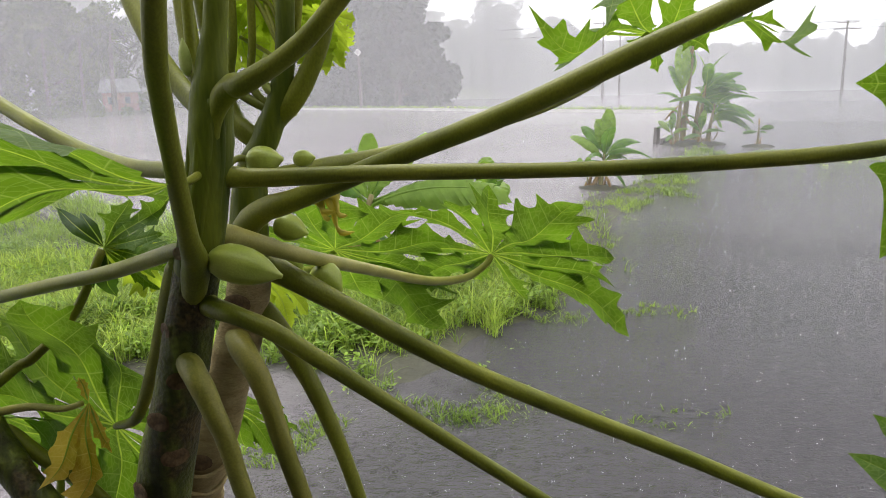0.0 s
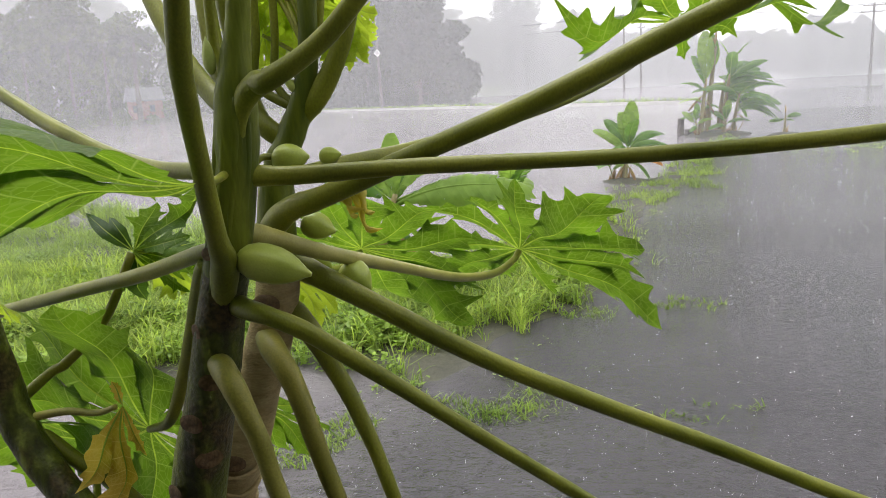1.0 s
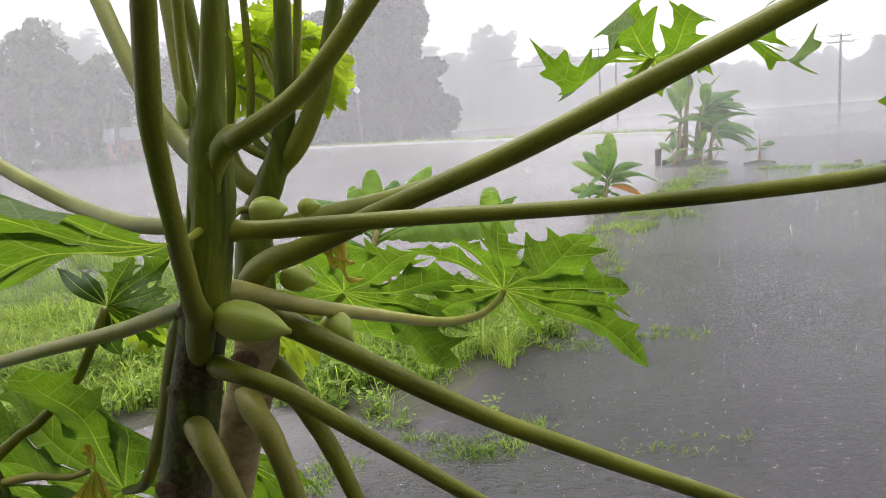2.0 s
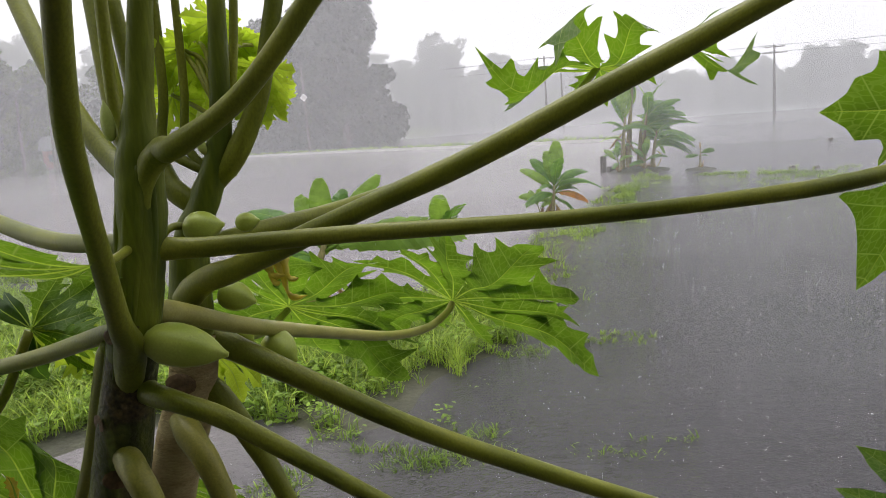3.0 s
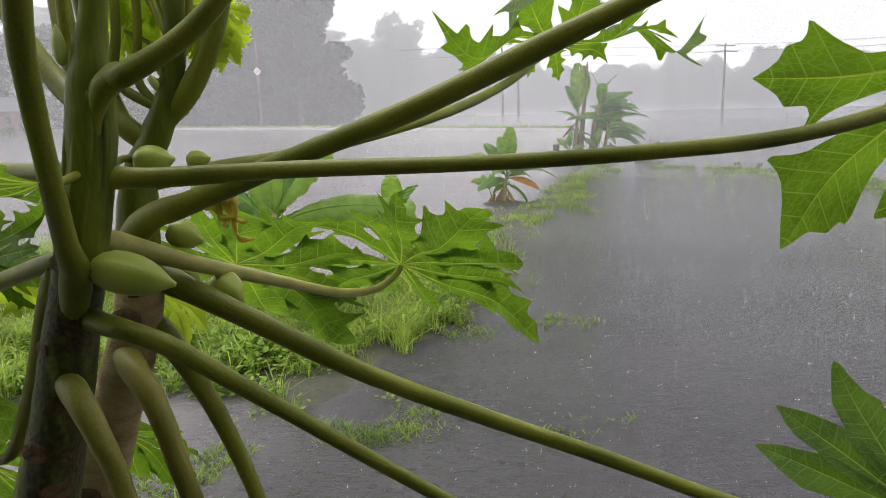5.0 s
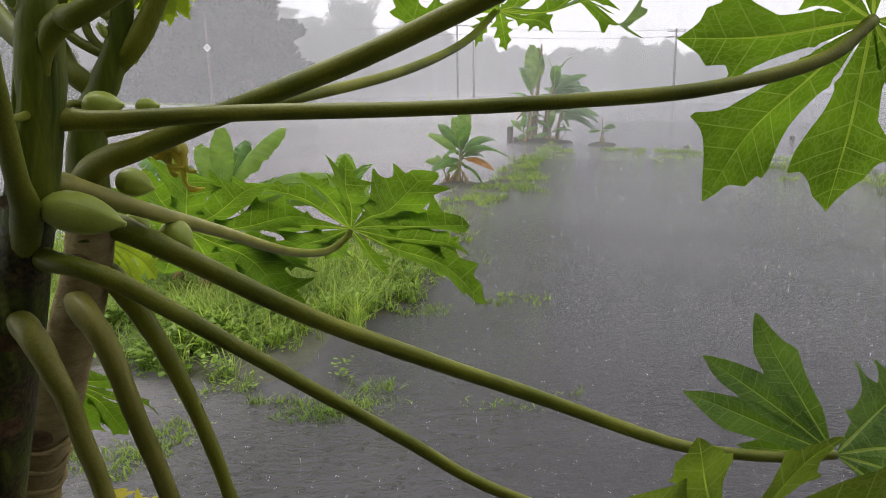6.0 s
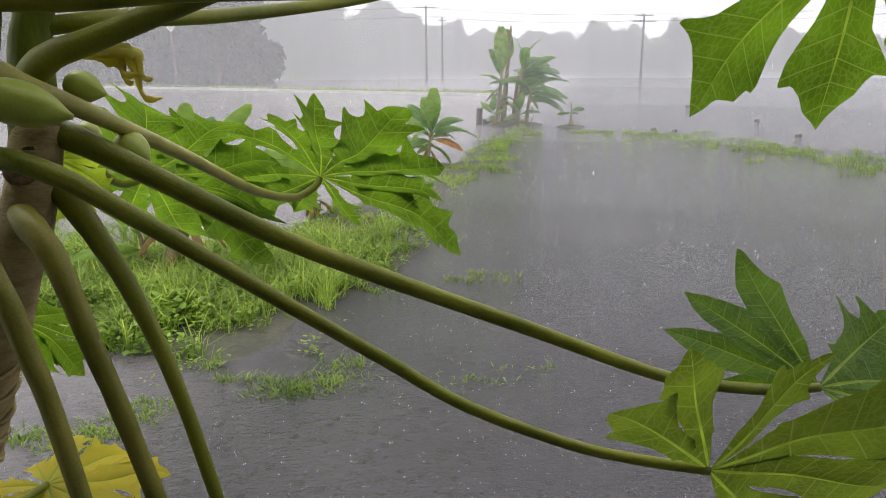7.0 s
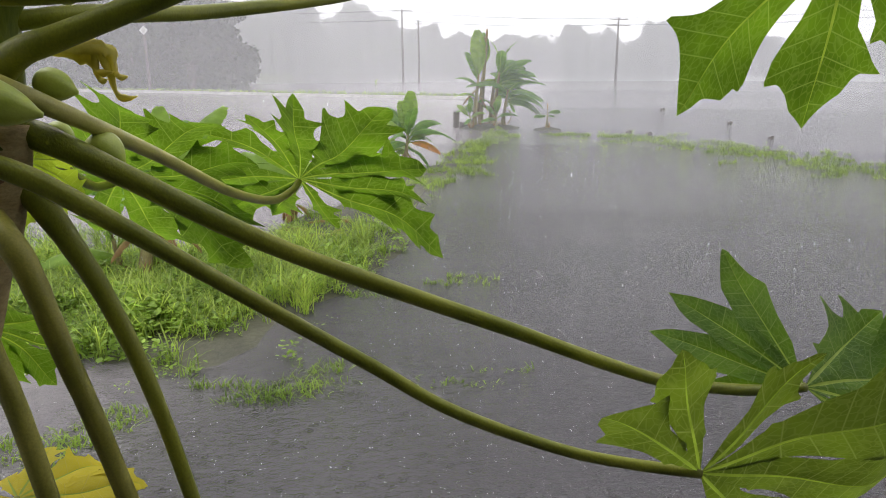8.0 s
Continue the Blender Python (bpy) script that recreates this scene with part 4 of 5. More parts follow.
for k, (at, length, r, axis) in enumerate((((0.525, 1.84, 3.001), 0.030, 0.012, (1, 0, 0.1)), ((0.488, 1.872, 2.900), 0.050, 0.0195, (0.8, 0.1, -0.3)), ((0.527, 1.90, 2.816), 0.055, 0.0245, (0.7, 0, -0.6)), ((0.475, 1.905, 2.838), 0.04, 0.016, (0.7, 0, -0.5)))):
    fruit(tree_b, at, length, r, axis, M_FRUIT, 70 + k)
for k in range(11):
    rng = random.Random(k)
    fruit(tree_b, (0.492 + rng.uniform(-0.022, 0.012), 1.865 + rng.uniform(-0.02, 0.01), 3.06 + rng.uniform(0, 0.09)), rng.uniform(0.02, 0.035), rng.uniform(0.005, 0.010), (rng.uniform(-1, 1), -0.3, 0.6), M_BUD, 90 + k, "flower_bud")
scar(tree_b, (0.416, 1.826, 2.800), 0.021, (-0.1, -1, 0.1), 5)
scar(tree_b, (0.340, 1.817, 2.56), 0.018, (0.2, -1, 0.1), 6)
for k in range(9):     # peeling rings on the brown trunk
    z = 2.28 + k * 0.033
    x = 0.287 + (z - 2.452) * 0.40
    v, f = tube([(x + 0.047 * math.cos(a), 1.86 + 0.047 * math.sin(a), z + 0.006 * math.sin(3 * a + k), 0.0035) for a in np.linspace(2.8, 6.9, 9)], 6, 3, 0.2, k)
    put("bark_ring", mesh_of("bark_ring", v, f, M_TRUNK_B), tree_b).matrix_parent_inverse = Matrix.Translation(tree_b.location).inverted()

# wilted flower hanging below the crown: limp petals that curl at the tip
for k, (dx, drop, out) in enumerate(((0.002, 0.046, 0.016), (0.012, 0.064, 0.036), (0.022, 0.034, 0.020), (-0.006, 0.024, 0.030))):
    x, z = 0.512 + dx, 2.950 - 0.004 * k
    v, f = tube([(0.470, 1.895, 2.940, 0.003), (x - 0.016, 1.920, z, 0.0060), (x, 1.93, z - 0.004, 0.0100), (x + 0.30 * out, 1.928, z - 0.45 * drop, 0.0055), (x + 0.45 * out, 1.924, z - 0.85 * drop, 0.0030), (x + 0.75 * out, 1.922, z - drop, 0.0042), (x + 1.2 * out, 1.920, z - 0.96 * drop, 0.0008)], 9, 5, 0.16, 300 + k)
    put("wilted_petal", mesh_of("wilted_petal", v, f, M_WILT), tree_b, "limp pale yellow petal").matrix_parent_inverse = Matrix.Translation(tree_b.location).inverted()

tree_c = thing("papaya_tree", (0.1, 1.8, 0), "dark slim papaya stem with wilting yellow leaves", "papaya tree", "papaya trees")
trunk(tree_c, [(0.35, 1.75, -0.5, 0.06), (0.30, 1.76, 1.6, 0.04), (0.22, 1.78, 2.3, 0.03), (0.115, 1.80, 2.464, 0.0251), (0.048, 1.82, 2.527, 0.0255), (-0.009, 1.84, 2.602, 0.0269), (-0.030, 1.85, 2.673, 0.0237), (-0.043, 1.85, 2.784, 0.0203), (-0.05, 1.86, 2.85, 0.012)], M_TRUNK, 8, "dark green bent stem")
S = stalk(tree_c, [(-0.04, 1.86, 2.63, 0.011), (0.0, 1.91, 2.668, 0.0095), (0.028, 1.92, 2.684, 0.0095), (0.101, 1.93, 2.753, 0.0086), (0.152, 1.95, 2.854, 0.0079)], M_STALK, "thin green leaf stalk", seed=41)
for k, (tip, up, size, mat) in enumerate((((0.09, 1.93, 2.93), (0.5, -1, 0.3), 0.10, M_LEAF_DARK), ((0.26, 1.95, 2.83), (0.2, -1, 0.3), 0.14, M_LEAF), ((0.24, 1.96, 2.92), (0.1, -1, 0.1), 0.12, M_LEAF), ((0.27, 1.97, 2.77), (0.3, -1, 0.1), 0.14, M_LEAF_YOUNG), ((0.17, 1.93, 2.74), (0.3, -1, 0.1), 0.09, M_LEAF_DARK))):
    blade(S, (0.155, 1.95, 2.857), tip, up, size, 70 + k, "limp curling leaf", angles=(0, 20) if mat == M_LEAF_DARK else (0, 26, -26), lengths=(1, 0.7) if mat == M_LEAF_DARK else (1, 0.75, 0.65), droop=1.0, curl=0.34, fold=0.4, wide=0.8, shape=LANCE if mat == M_LEAF_DARK else MID, mat=mat, vein=0.0010)
S = stalk(tree_c, [(-0.01, 1.85, 2.575, 0.014), (0.006, 1.86, 2.582, 0.0146), (0.061, 1.86, 2.538, 0.0140), (0.113, 1.86, 2.504, 0.0130), (0.162, 1.86, 2.455, 0.0125), (0.25, 1.86, 2.36, 0.011)], seed=42)
S = stalk(tree_c, [(-0.02, 1.85, 2.615, 0.0083), (0.057, 1.85, 2.630, 0.0070), (0.113, 1.85, 2.628, 0.0059), (0.15, 1.845, 2.64, 0.005)], M_STALK_PALE, "thin yellow leaf stalk", seed=43)
blade(S, (0.165, 1.84, 2.645), (0.185, 1.74, 2.51), (0.12, -0.6, 0.75), 0.155, 80, "wilted yellow leaf hanging limp", angles=(0, 21, -24, 150), lengths=(1, 0.92, 0.55, 0.35), droop=0.5, curl=0.22, fold=0.35, mat=M_LEAF_YELLOW, vein=0.0016, wide=0.55)
S = stalk(tree_c, [(-0.045, 1.85, 2.76, 0.008), (-0.03, 1.83, 2.80, 0.006), (0.0, 1.82, 2.82, 0.004)], seed=44)
blade(S, (0.0, 1.82, 2.82), (0.05, 1.82, 2.81), (0, 0.6, 0.8), 0.055, 81, "pale young leaf", droop=0.9, mat=M_LEAF_YOUNG, vein=0.002)
for k, (hub, tip, up, size, mat, label) in enumerate((((0.30, 2.02, 2.27), (0.42, 1.97, 2.25), (0, -0.25, 1), 0.19, M_LEAF_OLIVE, "yellowing leaf low on the stem"), ((0.28, 2.05, 2.54), (0.40, 2.06, 2.52), (0.1, 0.8, 0.6), 0.15, M_LEAF, ""), ((-0.12, 2.15, 2.42), (-0.45, 2.2, 2.44), (0.1, 0.75, 0.66), 0.34, M_LEAF, ""), ((0.40, 1.98, 2.80), (0.44, 2.0, 2.73), (0.1, 0.9, 0.5), 0.10, M_LEAF_YOUNG, ""))):
    S = stalk(tree_c, [(0.18, 1.79, 2.36, 0.010), (hub[0] * 0.5 + 0.1, 1.9, hub[2] * 0.5 + 1.15, 0.009), (*hub, 0.007)], seed=60 + k)
    blade(S, hub, tip, up, size, 85 + k, label, droop=0.5, mat=mat)


# ---- bananas ----
def banana_blade(name, length, width, seed, arch, mat, torn=0.3, sag=0.75):
    """An arching blade along +y with a raised rib; rows of side strips, some torn apart."""
    rng = np.random.default_rng(seed)
    verts, faces, slots = [], [], []
    n = 22
    tear = {(i, s): rng.random() < torn for i in range(n) for s in (-1, 1)}
    pts = []
    for i in range(n + 1):
        t = i / n
        pts.append((0.02 * math.sin(3 * t + seed), length * (t - 0.12 * arch * t ** 3), length * arch * (0.5 * t - 1.25 * t * t)))
    for side in (-1, 1):
        for i in range(n):
            t0, t1 = i / n, (i + 1) / n
            gap = 0.6 / n if tear[i, side] else 0
            o = len(verts)
            for t, c in ((t0, pts[i]), (t1 - gap, pts[i + 1])):
                w = width * max(0.05, math.sin(math.pi * max(0.0, min(1, (t - 0.10) / 0.93))) ** 0.6)
                hang = rng.uniform(0, 0.22) * width
                for k in range(4):
                    f = k / 3
                    verts.append((c[0] + side * w * (f - 0.22 * f * f), c[1] + 0.22 * w * f, c[2] + 0.28 * w * f - sag * w * f * f - hang * f))
            for k in range(3):
                q = (o + k, o + k + 1, o + 5 + k, o + 4 + k)
                faces.append(q if side > 0 else q[::-1])
                slots.append(0)
    v, f = tube([(p[0], p[1], p[2] - 0.004, 0.014 * length * (1 - 0.8 * i / n)) for i, p in enumerate(pts)][::3], 6, 2)
    o = len(verts)
    verts += [tuple(p) for p in v]
    faces += [tuple(i + o for i in q) for q in f]
    slots += [1] * len(f)
    return mesh_of(name, verts, faces, [mat, M_BANANA_FRESH], True, None, slots)


def banana(at, label, stems, seed, group="banana plants", broad=0.23):
    """stems: (dx, dy, height, lean_x, leaves), leaves: (turn, rise, length, arch, material)."""
    root = thing("banana_plant", at, label, "banana plant", group)
    rng = np.random.default_rng(seed)
    for j, (dx, dy, h, lean, leaves) in enumerate(stems):
        w = min(h, 0.9 + 0.25 * h)
        v, f = tube([(dx, dy, -0.3, w * 0.085), (dx + lean * 0.1, dy, h * 0.2, w * 0.07), (dx + lean * 0.6, dy, h * 0.7, w * 0.045), (dx + lean, dy, h, w * 0.028)], 12, 6, 0.05, seed + j)
        put("stem", mesh_of("stem", v, f, M_BANANA_STEM), root)
        for k, (turn, rise, length, arch, mat, high) in enumerate(leaves):
            roll = (-1 if math.sin(radians(turn)) > 0 else 1) * rng.uniform(5, 60) * abs(math.sin(radians(turn)))
            flat = rise > 65 and mat != M_BANANA_DRY
            me = banana_blade("leaf", length, length * (0.10 if mat == M_BANANA_DRY else broad * 1.15 if flat else broad), seed * 31 + j * 7 + k, arch, mat, 0.2 if flat else 0.75, 0.3 if flat else 0.75)
            ob = put("leaf", me, root, "dry brown hanging leaf" if mat == M_BANANA_DRY else "withered orange leaf" if mat == M_BANANA_ORANGE else "")
            ob.matrix_basis = pose(dx + lean * high, dy, h * high, 0, 0, turn) @ pose(0, 0, 0, rise, 0, 0) @ pose(0, 0, 0, 0, roll, 0)
        for k in range(5):   # dry sheaths at the foot
            a = rng.uniform(0, 6.28)
            r = h * 0.1
            v, f = tube([(dx + r * math.cos(a), dy + r * math.sin(a), -0.05, 0.03), (dx + 1.2 * r * math.cos(a), dy + 1.2 * r * math.sin(a), 0.12, 0.03), (dx + 1.1 * r * math.cos(a) + 0.05, dy + r * math.sin(a), rng.uniform(0.2, 0.4), 0.008)], 6, 3, 0.2, k)
            put("dry_sheath", mesh_of("dry_sheath", v, f, M_BANANA_DRY), root)
    return root


def fan(count, length, seed, fresh=0.4, dry=1, low=0.5, side=0, often=0.4):
    """Leaves of one stem: drooping below, upright at the top."""
    rng = random.Random(seed)
    out = []
    for k in range(count):
        f = k / (count - 1)
        mat = M_BANANA_DRY if k < dry else M_BANANA_FRESH if rng.random() < fresh + 0.4 * (f > 0.8) else M_BANANA
        turn = k * 137.5 + rng.uniform(-25, 25)
        if side and rng.random() < often:
            turn = side + rng.uniform(-35, 35)
        rise = -35 + rng.uniform(-15, 10) if k < dry else 18 + (40 if often > 0.5 else 66) * f ** 1.2 + rng.uniform(-8, 8)
        out.append((turn, rise, length * (0.8 + 0.3 * math.sin(2.6 * f)) * (0.75 if k < dry else 1), (1.3 if often > 0.5 else 0.85) - 0.5 * f, mat, low + (0.98 - low) * f))
    return out


SHOOT = [(15, 70, 1.15, 0.25, M_BANANA_FRESH, 0.95), (-22, 78, 1.3, 0.12, M_BANANA_FRESH, 0.97), (55, 58, 1.15, 0.4, M_BANANA, 0.95), (-75, 46, 1.2, 0.85, M_BANANA, 0.9), (-95, 36, 1.2, 0.95, M_BANANA, 0.85), (-60, 28, 1.0, 0.8, M_BANANA, 0.75),
         (-85, 2, 1.05, 0.5, M_BANANA_ORANGE, 0.75), (-70, -18, 0.95, 0.5, M_BANANA, 0.6), (85, 24, 1.0, 0.35, M_BANANA_FRESH, 0.5), (150, 42, 0.85, 0.7, M_BANANA, 0.8),
         (100, -48, 0.7, 0.2, M_BANANA_DRY, 0.55), (-150, -42, 0.6, 0.2, M_BANANA_DRY, 0.5), (-10, -55, 0.55, 0.2, M_BANANA_DRY, 0.45), (60, -58, 0.6, 0.2, M_BANANA_DRY, 0.5)]
banana((2.95, 21.5, 0), "young banana plant with one orange leaf in the water", [(0, 0, 0.95, 0.1, SHOOT + fan(6, 1.05, 3, 0.6, 0, 0.6)), (-0.3, 0.1, 0.4, -0.1, fan(5, 0.6, 23, 0.6, 2, 0.4))], 3, broad=0.19)
TALL = [(10, 86, 2.0, 0.05, M_BANANA_FRESH, 0.98), (-30, 80, 1.6, 0.15, M_BANANA_FRESH, 0.92), (50, 74, 1.5, 0.3, M_BANANA, 0.86), (80, 55, 1.0, 0.75, M_BANANA, 0.75), (95, 40, 0.95, 0.8, M_BANANA_FRESH, 0.55), (-80, 50, 1.2, 0.8, M_BANANA_FRESH, 0.7), (85, -40, 1.0, 0.2, M_BANANA_DRY, 0.75), (-90, -50, 1.0, 0.2, M_BANANA_DRY, 0.65),
        (60, 15, 0.9, 0.8, M_BANANA_FRESH, 0.4), (-20, -58, 1.1, 0.2, M_BANANA_DRY, 0.6), (100, 30, 0.8, 0.8, M_BANANA, 0.3), (-60, 30, 1.0, 0.8, M_BANANA, 0.45)]
SPIKE = [(0, 88, 0.7, 0.05, M_BANANA_DRY, 1.0), (40, 80, 0.5, 0.3, M_BANANA_DRY, 0.98), (20, 84, 1.3, 0.1, M_BANANA, 0.8), (-30, 76, 1.2, 0.2, M_BANANA_FRESH, 0.75)]
banana((8.0, 33.8, 0), "clump of tall banana plants on a grassy mound", [
    (-0.55, 0, 2.4, 0.2, TALL),
    (-0.2, 0.4, 3.7, 0.3, SPIKE),
    (0.25, 0.3, 2.2, 0.2, fan(9, 1.6, 12, 0.0, 1, 0.5, -88, 0.7)),
    (0.75, -0.1, 1.7, 0.25, fan(9, 1.55, 13, 0.0, 1, 0.5, -88, 0.7)),
    (0.35, 0.1, 2.6, 0.3, fan(7, 1.5, 18, 0.0, 0, 0.7, -88, 0.5)),
    (-0.75, -0.4, 0.7, -0.1, fan(6, 0.8, 14, 0.5, 1, 0.4)),
    (0.3, -0.5, 0.7, 0.1, fan(6, 0.9, 19, 0.1, 1, 0.4))], 5, broad=0.19)
banana((10.4, 32.2, 0.02), "small wilted banana sucker on a mud mound", [(0, 0, 0.8, 0.02, [(80, 8, 0.6, 0.3, M_BANANA, 0.75), (-85, 25, 0.7, 0.5, M_BANANA, 0.8), (10, 82, 0.4, 0.1, M_BANANA_DRY, 0.95), (-60, 15, 0.5, 0.5, M_BANANA, 0.7)])], 7)
LUSH = [(4, 82, 0.95, 0.10, M_BANANA_FRESH, 0.95), (-70, 56, 1.25, 0.22, M_BANANA_FRESH, 0.95), (-86, 16, 1.7, 0.30, M_BANANA, 0.92), (-95, 20, 1.95, 0.55, M_BANANA_FRESH, 0.88), (82, 40, 1.4, 0.5, M_BANANA, 0.9), (60, 66, 0.9, 0.2, M_BANANA_FRESH, 0.9), (-40, 64, 1.0, 0.3, M_BANANA, 0.9),
        (120, 30, 1.1, 0.7, M_BANANA, 0.8), (160, 35, 1.0, 0.7, M_BANANA, 0.75), (95, -30, 0.9, 0.3, M_BANANA_DRY, 0.6), (-60, -45, 0.9, 0.2, M_BANANA_DRY, 0.7), (20, -55, 0.8, 0.2, M_BANANA_DRY, 0.6), (-140, -50, 0.8, 0.2, M_BANANA_DRY, 0.65)]
banana((-1.75, 10.9, 0), "banana plant with broad pale leaves behind the grass", [(0, 0, 1.55, 0.42, LUSH), (-0.35, 0.3, 0.7, -0.1, fan(6, 0.9, 16, 0.5, 1, 0.4))], 9, broad=0.19)
banana((0.05, 14.9, 0), "small banana plant with dry leaves at its foot", [(0, 0, 0.75, 0.05, fan(10, 1.0, 17, 0.5, 4, 0.3))], 13)


for k, (x, y, turn) in enumerate(((0.55, 13.6, 70), (0.9, 13.2, 100), (0.3, 14.1, -60), (1.2, 13.9, 20), (-1.45, 10.5, -80), (-2.0, 10.6, 110), (0.75, 13.0, -20))):
    ob = put("dead_leaf", banana_blade("dead_leaf", 0.7, 0.09, 500 + k, 0.15, M_BANANA_DRY, 0.5), label="dead brown banana leaf lying on the wet grass", category="leaf", group="dead leaves")
    ob.matrix_basis = pose(x, y, 0.10, 4, 0, turn)


def mound(at, r, h):
    verts, faces = [(0, 0, h)], []
    for i, (f, z) in enumerate(((0.4, 0.85), (0.75, 0.5), (1.0, 0.0), (1.15, -1.0))):
        verts += [(r * f * math.cos(k * 0.5236) * (1 + 0.15 * math.sin(k * 2.3 + i)), r * f * math.sin(k * 0.5236), h * z) for k in range(12)]
    faces += [(0, 1 + k, 1 + (k + 1) % 12) for k in range(12)]
    for i in range(3):
        for k in range(12):
            a, b = 1 + i * 12 + k, 1 + i * 12 + (k + 1) % 12
            faces.append((a, a + 12, b + 12, b))
    ob = put("mud_mound", mesh_of("mud_mound", verts, faces, M_SOIL), label="small mound of wet mud in the water", category="mound", kind="structure")
    ob.location = at


mound((10.4, 32.2, 0), 0.6, 0.12)
mound((8.1, 33.8, 0), 1.3, 0.2)
mound((2.95, 21.5, 0), 0.6, 0.1)


def post(at, size, label, name="fence_post"):
    bm = bmesh.new()
    bmesh.ops.create_cube(bm, size=1)
    for v in bm.verts:
        v.co = Vector((v.co.x * size[0], v.co.y * size[1], (v.co.z + 0.5) * (size[2] + 0.3) - 0.3 + 0.03 * v.co.x))
    bmesh.ops.bevel(bm, geom=bm.edges[:], offset=0.025, segments=2, affect="EDGES")
    me = bpy.data.meshes.new(name)
    bm.to_mesh(me)
    bm.free()
    me.materials.append(M_POST)
    ob = put(name, me, label=label, category="post")
    ob.location = at
    ob.rotation_euler = (0.03, 0.02, 0.4)


post((6.7, 34.35, 0), (0.22, 0.22, 0.75), "dark weathered wooden stump standing in the water", "stump")
post((7.25, 34.3, 0), (0.75, 0.3, 0.26), "dark weathered log lying in the water", "log")
for at, size in (((13.37, 30.2, 0), (0.42, 0.25, 0.12)), ((13.93, 29.4, 0), (0.4, 0.25, 0.12)), ((17.6, 26.6, 0), (0.42, 0.25, 0.14)), ((21.1, 43.3, 0), (0.4, 0.3, 0.2)), ((19.6, 33, 0), (0.3, 0.3, 0.2)), ((37, 74, 0), (0.2, 0.2, 0.7))):
    post(at, tuple(0.6 * v for v in size), "dark block just above the flood water", "concrete_block")


# ---- power line ----
def utility_pole(at, h, arms, label, sign=0.0):
    root = thing("utility_pole", at, label, "utility pole", "utility poles")
    v, f = tube([(0, 0, -0.6, 0.17), (0, 0, h * 0.5, 0.14), (0, 0, h, 0.11)], 12, 4)
    put("pole", mesh_of("pole", v, f, M_POST), root)
    for z, w in arms:
        put("crossarm", box_mesh("crossarm", (-w / 2, -0.16, z - 0.06), (w / 2, -0.02, z + 0.06), M_POST, 0.015), root)
        for x in (-w * 0.45, -w * 0.15, w * 0.45):
            v, f = tube([(x, -0.09, z + 0.05, 0.03), (x, -0.09, z + 0.13, 0.05), (x, -0.09, z + 0.22, 0.02)], 8, 3)
            put("insulator", mesh_of("insulator", v, f, M_WIRE), root)
    if sign:
        ob = put("sign", box_mesh("sign", (-0.32, -0.03, -0.32), (0.32, 0.0, 0.32), M_SIGN, 0.01), root, "white diamond-shaped sign")
        ob.matrix_basis = pose(0, -0.2, sign, 0, 45, 0)
        ob = put("sign_face", box_mesh("sign_face", (-0.25, -0.036, -0.25), (0.25, -0.032, 0.25), M_PLASTER), root, "grey sign face")
        ob.matrix_basis = pose(0, -0.2, sign, 0, 45, 0)
    return root


utility_pole((37.5, 91.4, 0), 8.3, ((8.0, 2.4), (7.3, 3.0)), "grey wooden utility pole with two crossarms")
utility_pole((11.93, 107.6, 0), 10.3, ((10.0, 2.8),), "tall grey utility pole with a crossarm")
utility_pole((14.6, 110.5, 0), 9.0, ((8.4, 1.2),), "grey utility pole with a short crossarm")
utility_pole((-18.58, 88, 0.2), 10.5, ((10.2, 0.6),), "grey utility pole with a white diamond sign", 6.40)


def cable(a, b, sag):
    pts = [(*(np.array(a) * (1 - t) + np.array(b) * t - np.array((0, 0, sag * 4 * t * (1 - t)))), 0.018) for t in np.linspace(0, 1, 9)]
    v, f = tube(pts, 5, 3)
    put("cable", mesh_of("cable", v, f, M_WIRE), label="thin dark power cable between poles", category="cable", group="power cables")


for dx, z1, z2 in ((-1.0, 10.1, 8.2), (0.9, 10.1, 8.2), (0.0, 8.8, 7.45), (1.2, 8.8, 7.45)):
    cable((11.93 + dx, 107.5, z1), (37.5 + dx, 91.3, z2), 0.5)
    cable((37.5 + dx, 91.3, z2), (66 + dx, 74, z2 + 0.4), 0.5)
    cable((11.93 + dx, 107.5, z1), (-38 + dx * 0.3, 139, z1 + 2.0), 0.6)


# ---- far trees and house ----
def crown(name, blobs, leaves, size, seed, mat):
    """Leaf clumps scattered in and on uneven blobs (x, y, z, rx, rz)."""
    rng = np.random.default_rng(seed)
    vol = np.array([b[3] ** 2 * b[4] for b in blobs])
    pick = rng.choice(len(blobs), leaves, p=vol / vol.sum())
    b = np.array(blobs)[pick]
    d = rng.normal(size=(leaves, 3))
    d /= np.linalg.norm(d, axis=1)[:, None]
    r = rng.uniform(0.35, 1.08, leaves) ** 0.6
    c = b[:, :3] + d * r[:, None] * np.stack([b[:, 3], b[:, 3], b[:, 4]], 1)
    u = rng.normal(size=(leaves, 3))
    u /= np.linalg.norm(u, axis=1)[:, None]
    w = np.cross(u, rng.normal(size=(leaves, 3)))
    w /= np.linalg.norm(w, axis=1)[:, None]
    s = size * rng.uniform(0.5, 1.3, leaves)[:, None]
    v = np.empty((leaves, 4, 3))
    v[:, 0], v[:, 1], v[:, 2], v[:, 3] = c - u * s, c + w * s * 0.55, c + u * s, c - w * s * 0.55
    f = np.arange(leaves * 4).reshape(-1, 4).tolist()
    return mesh_of(name, v.reshape(-1, 3).tolist(), f, mat, False)


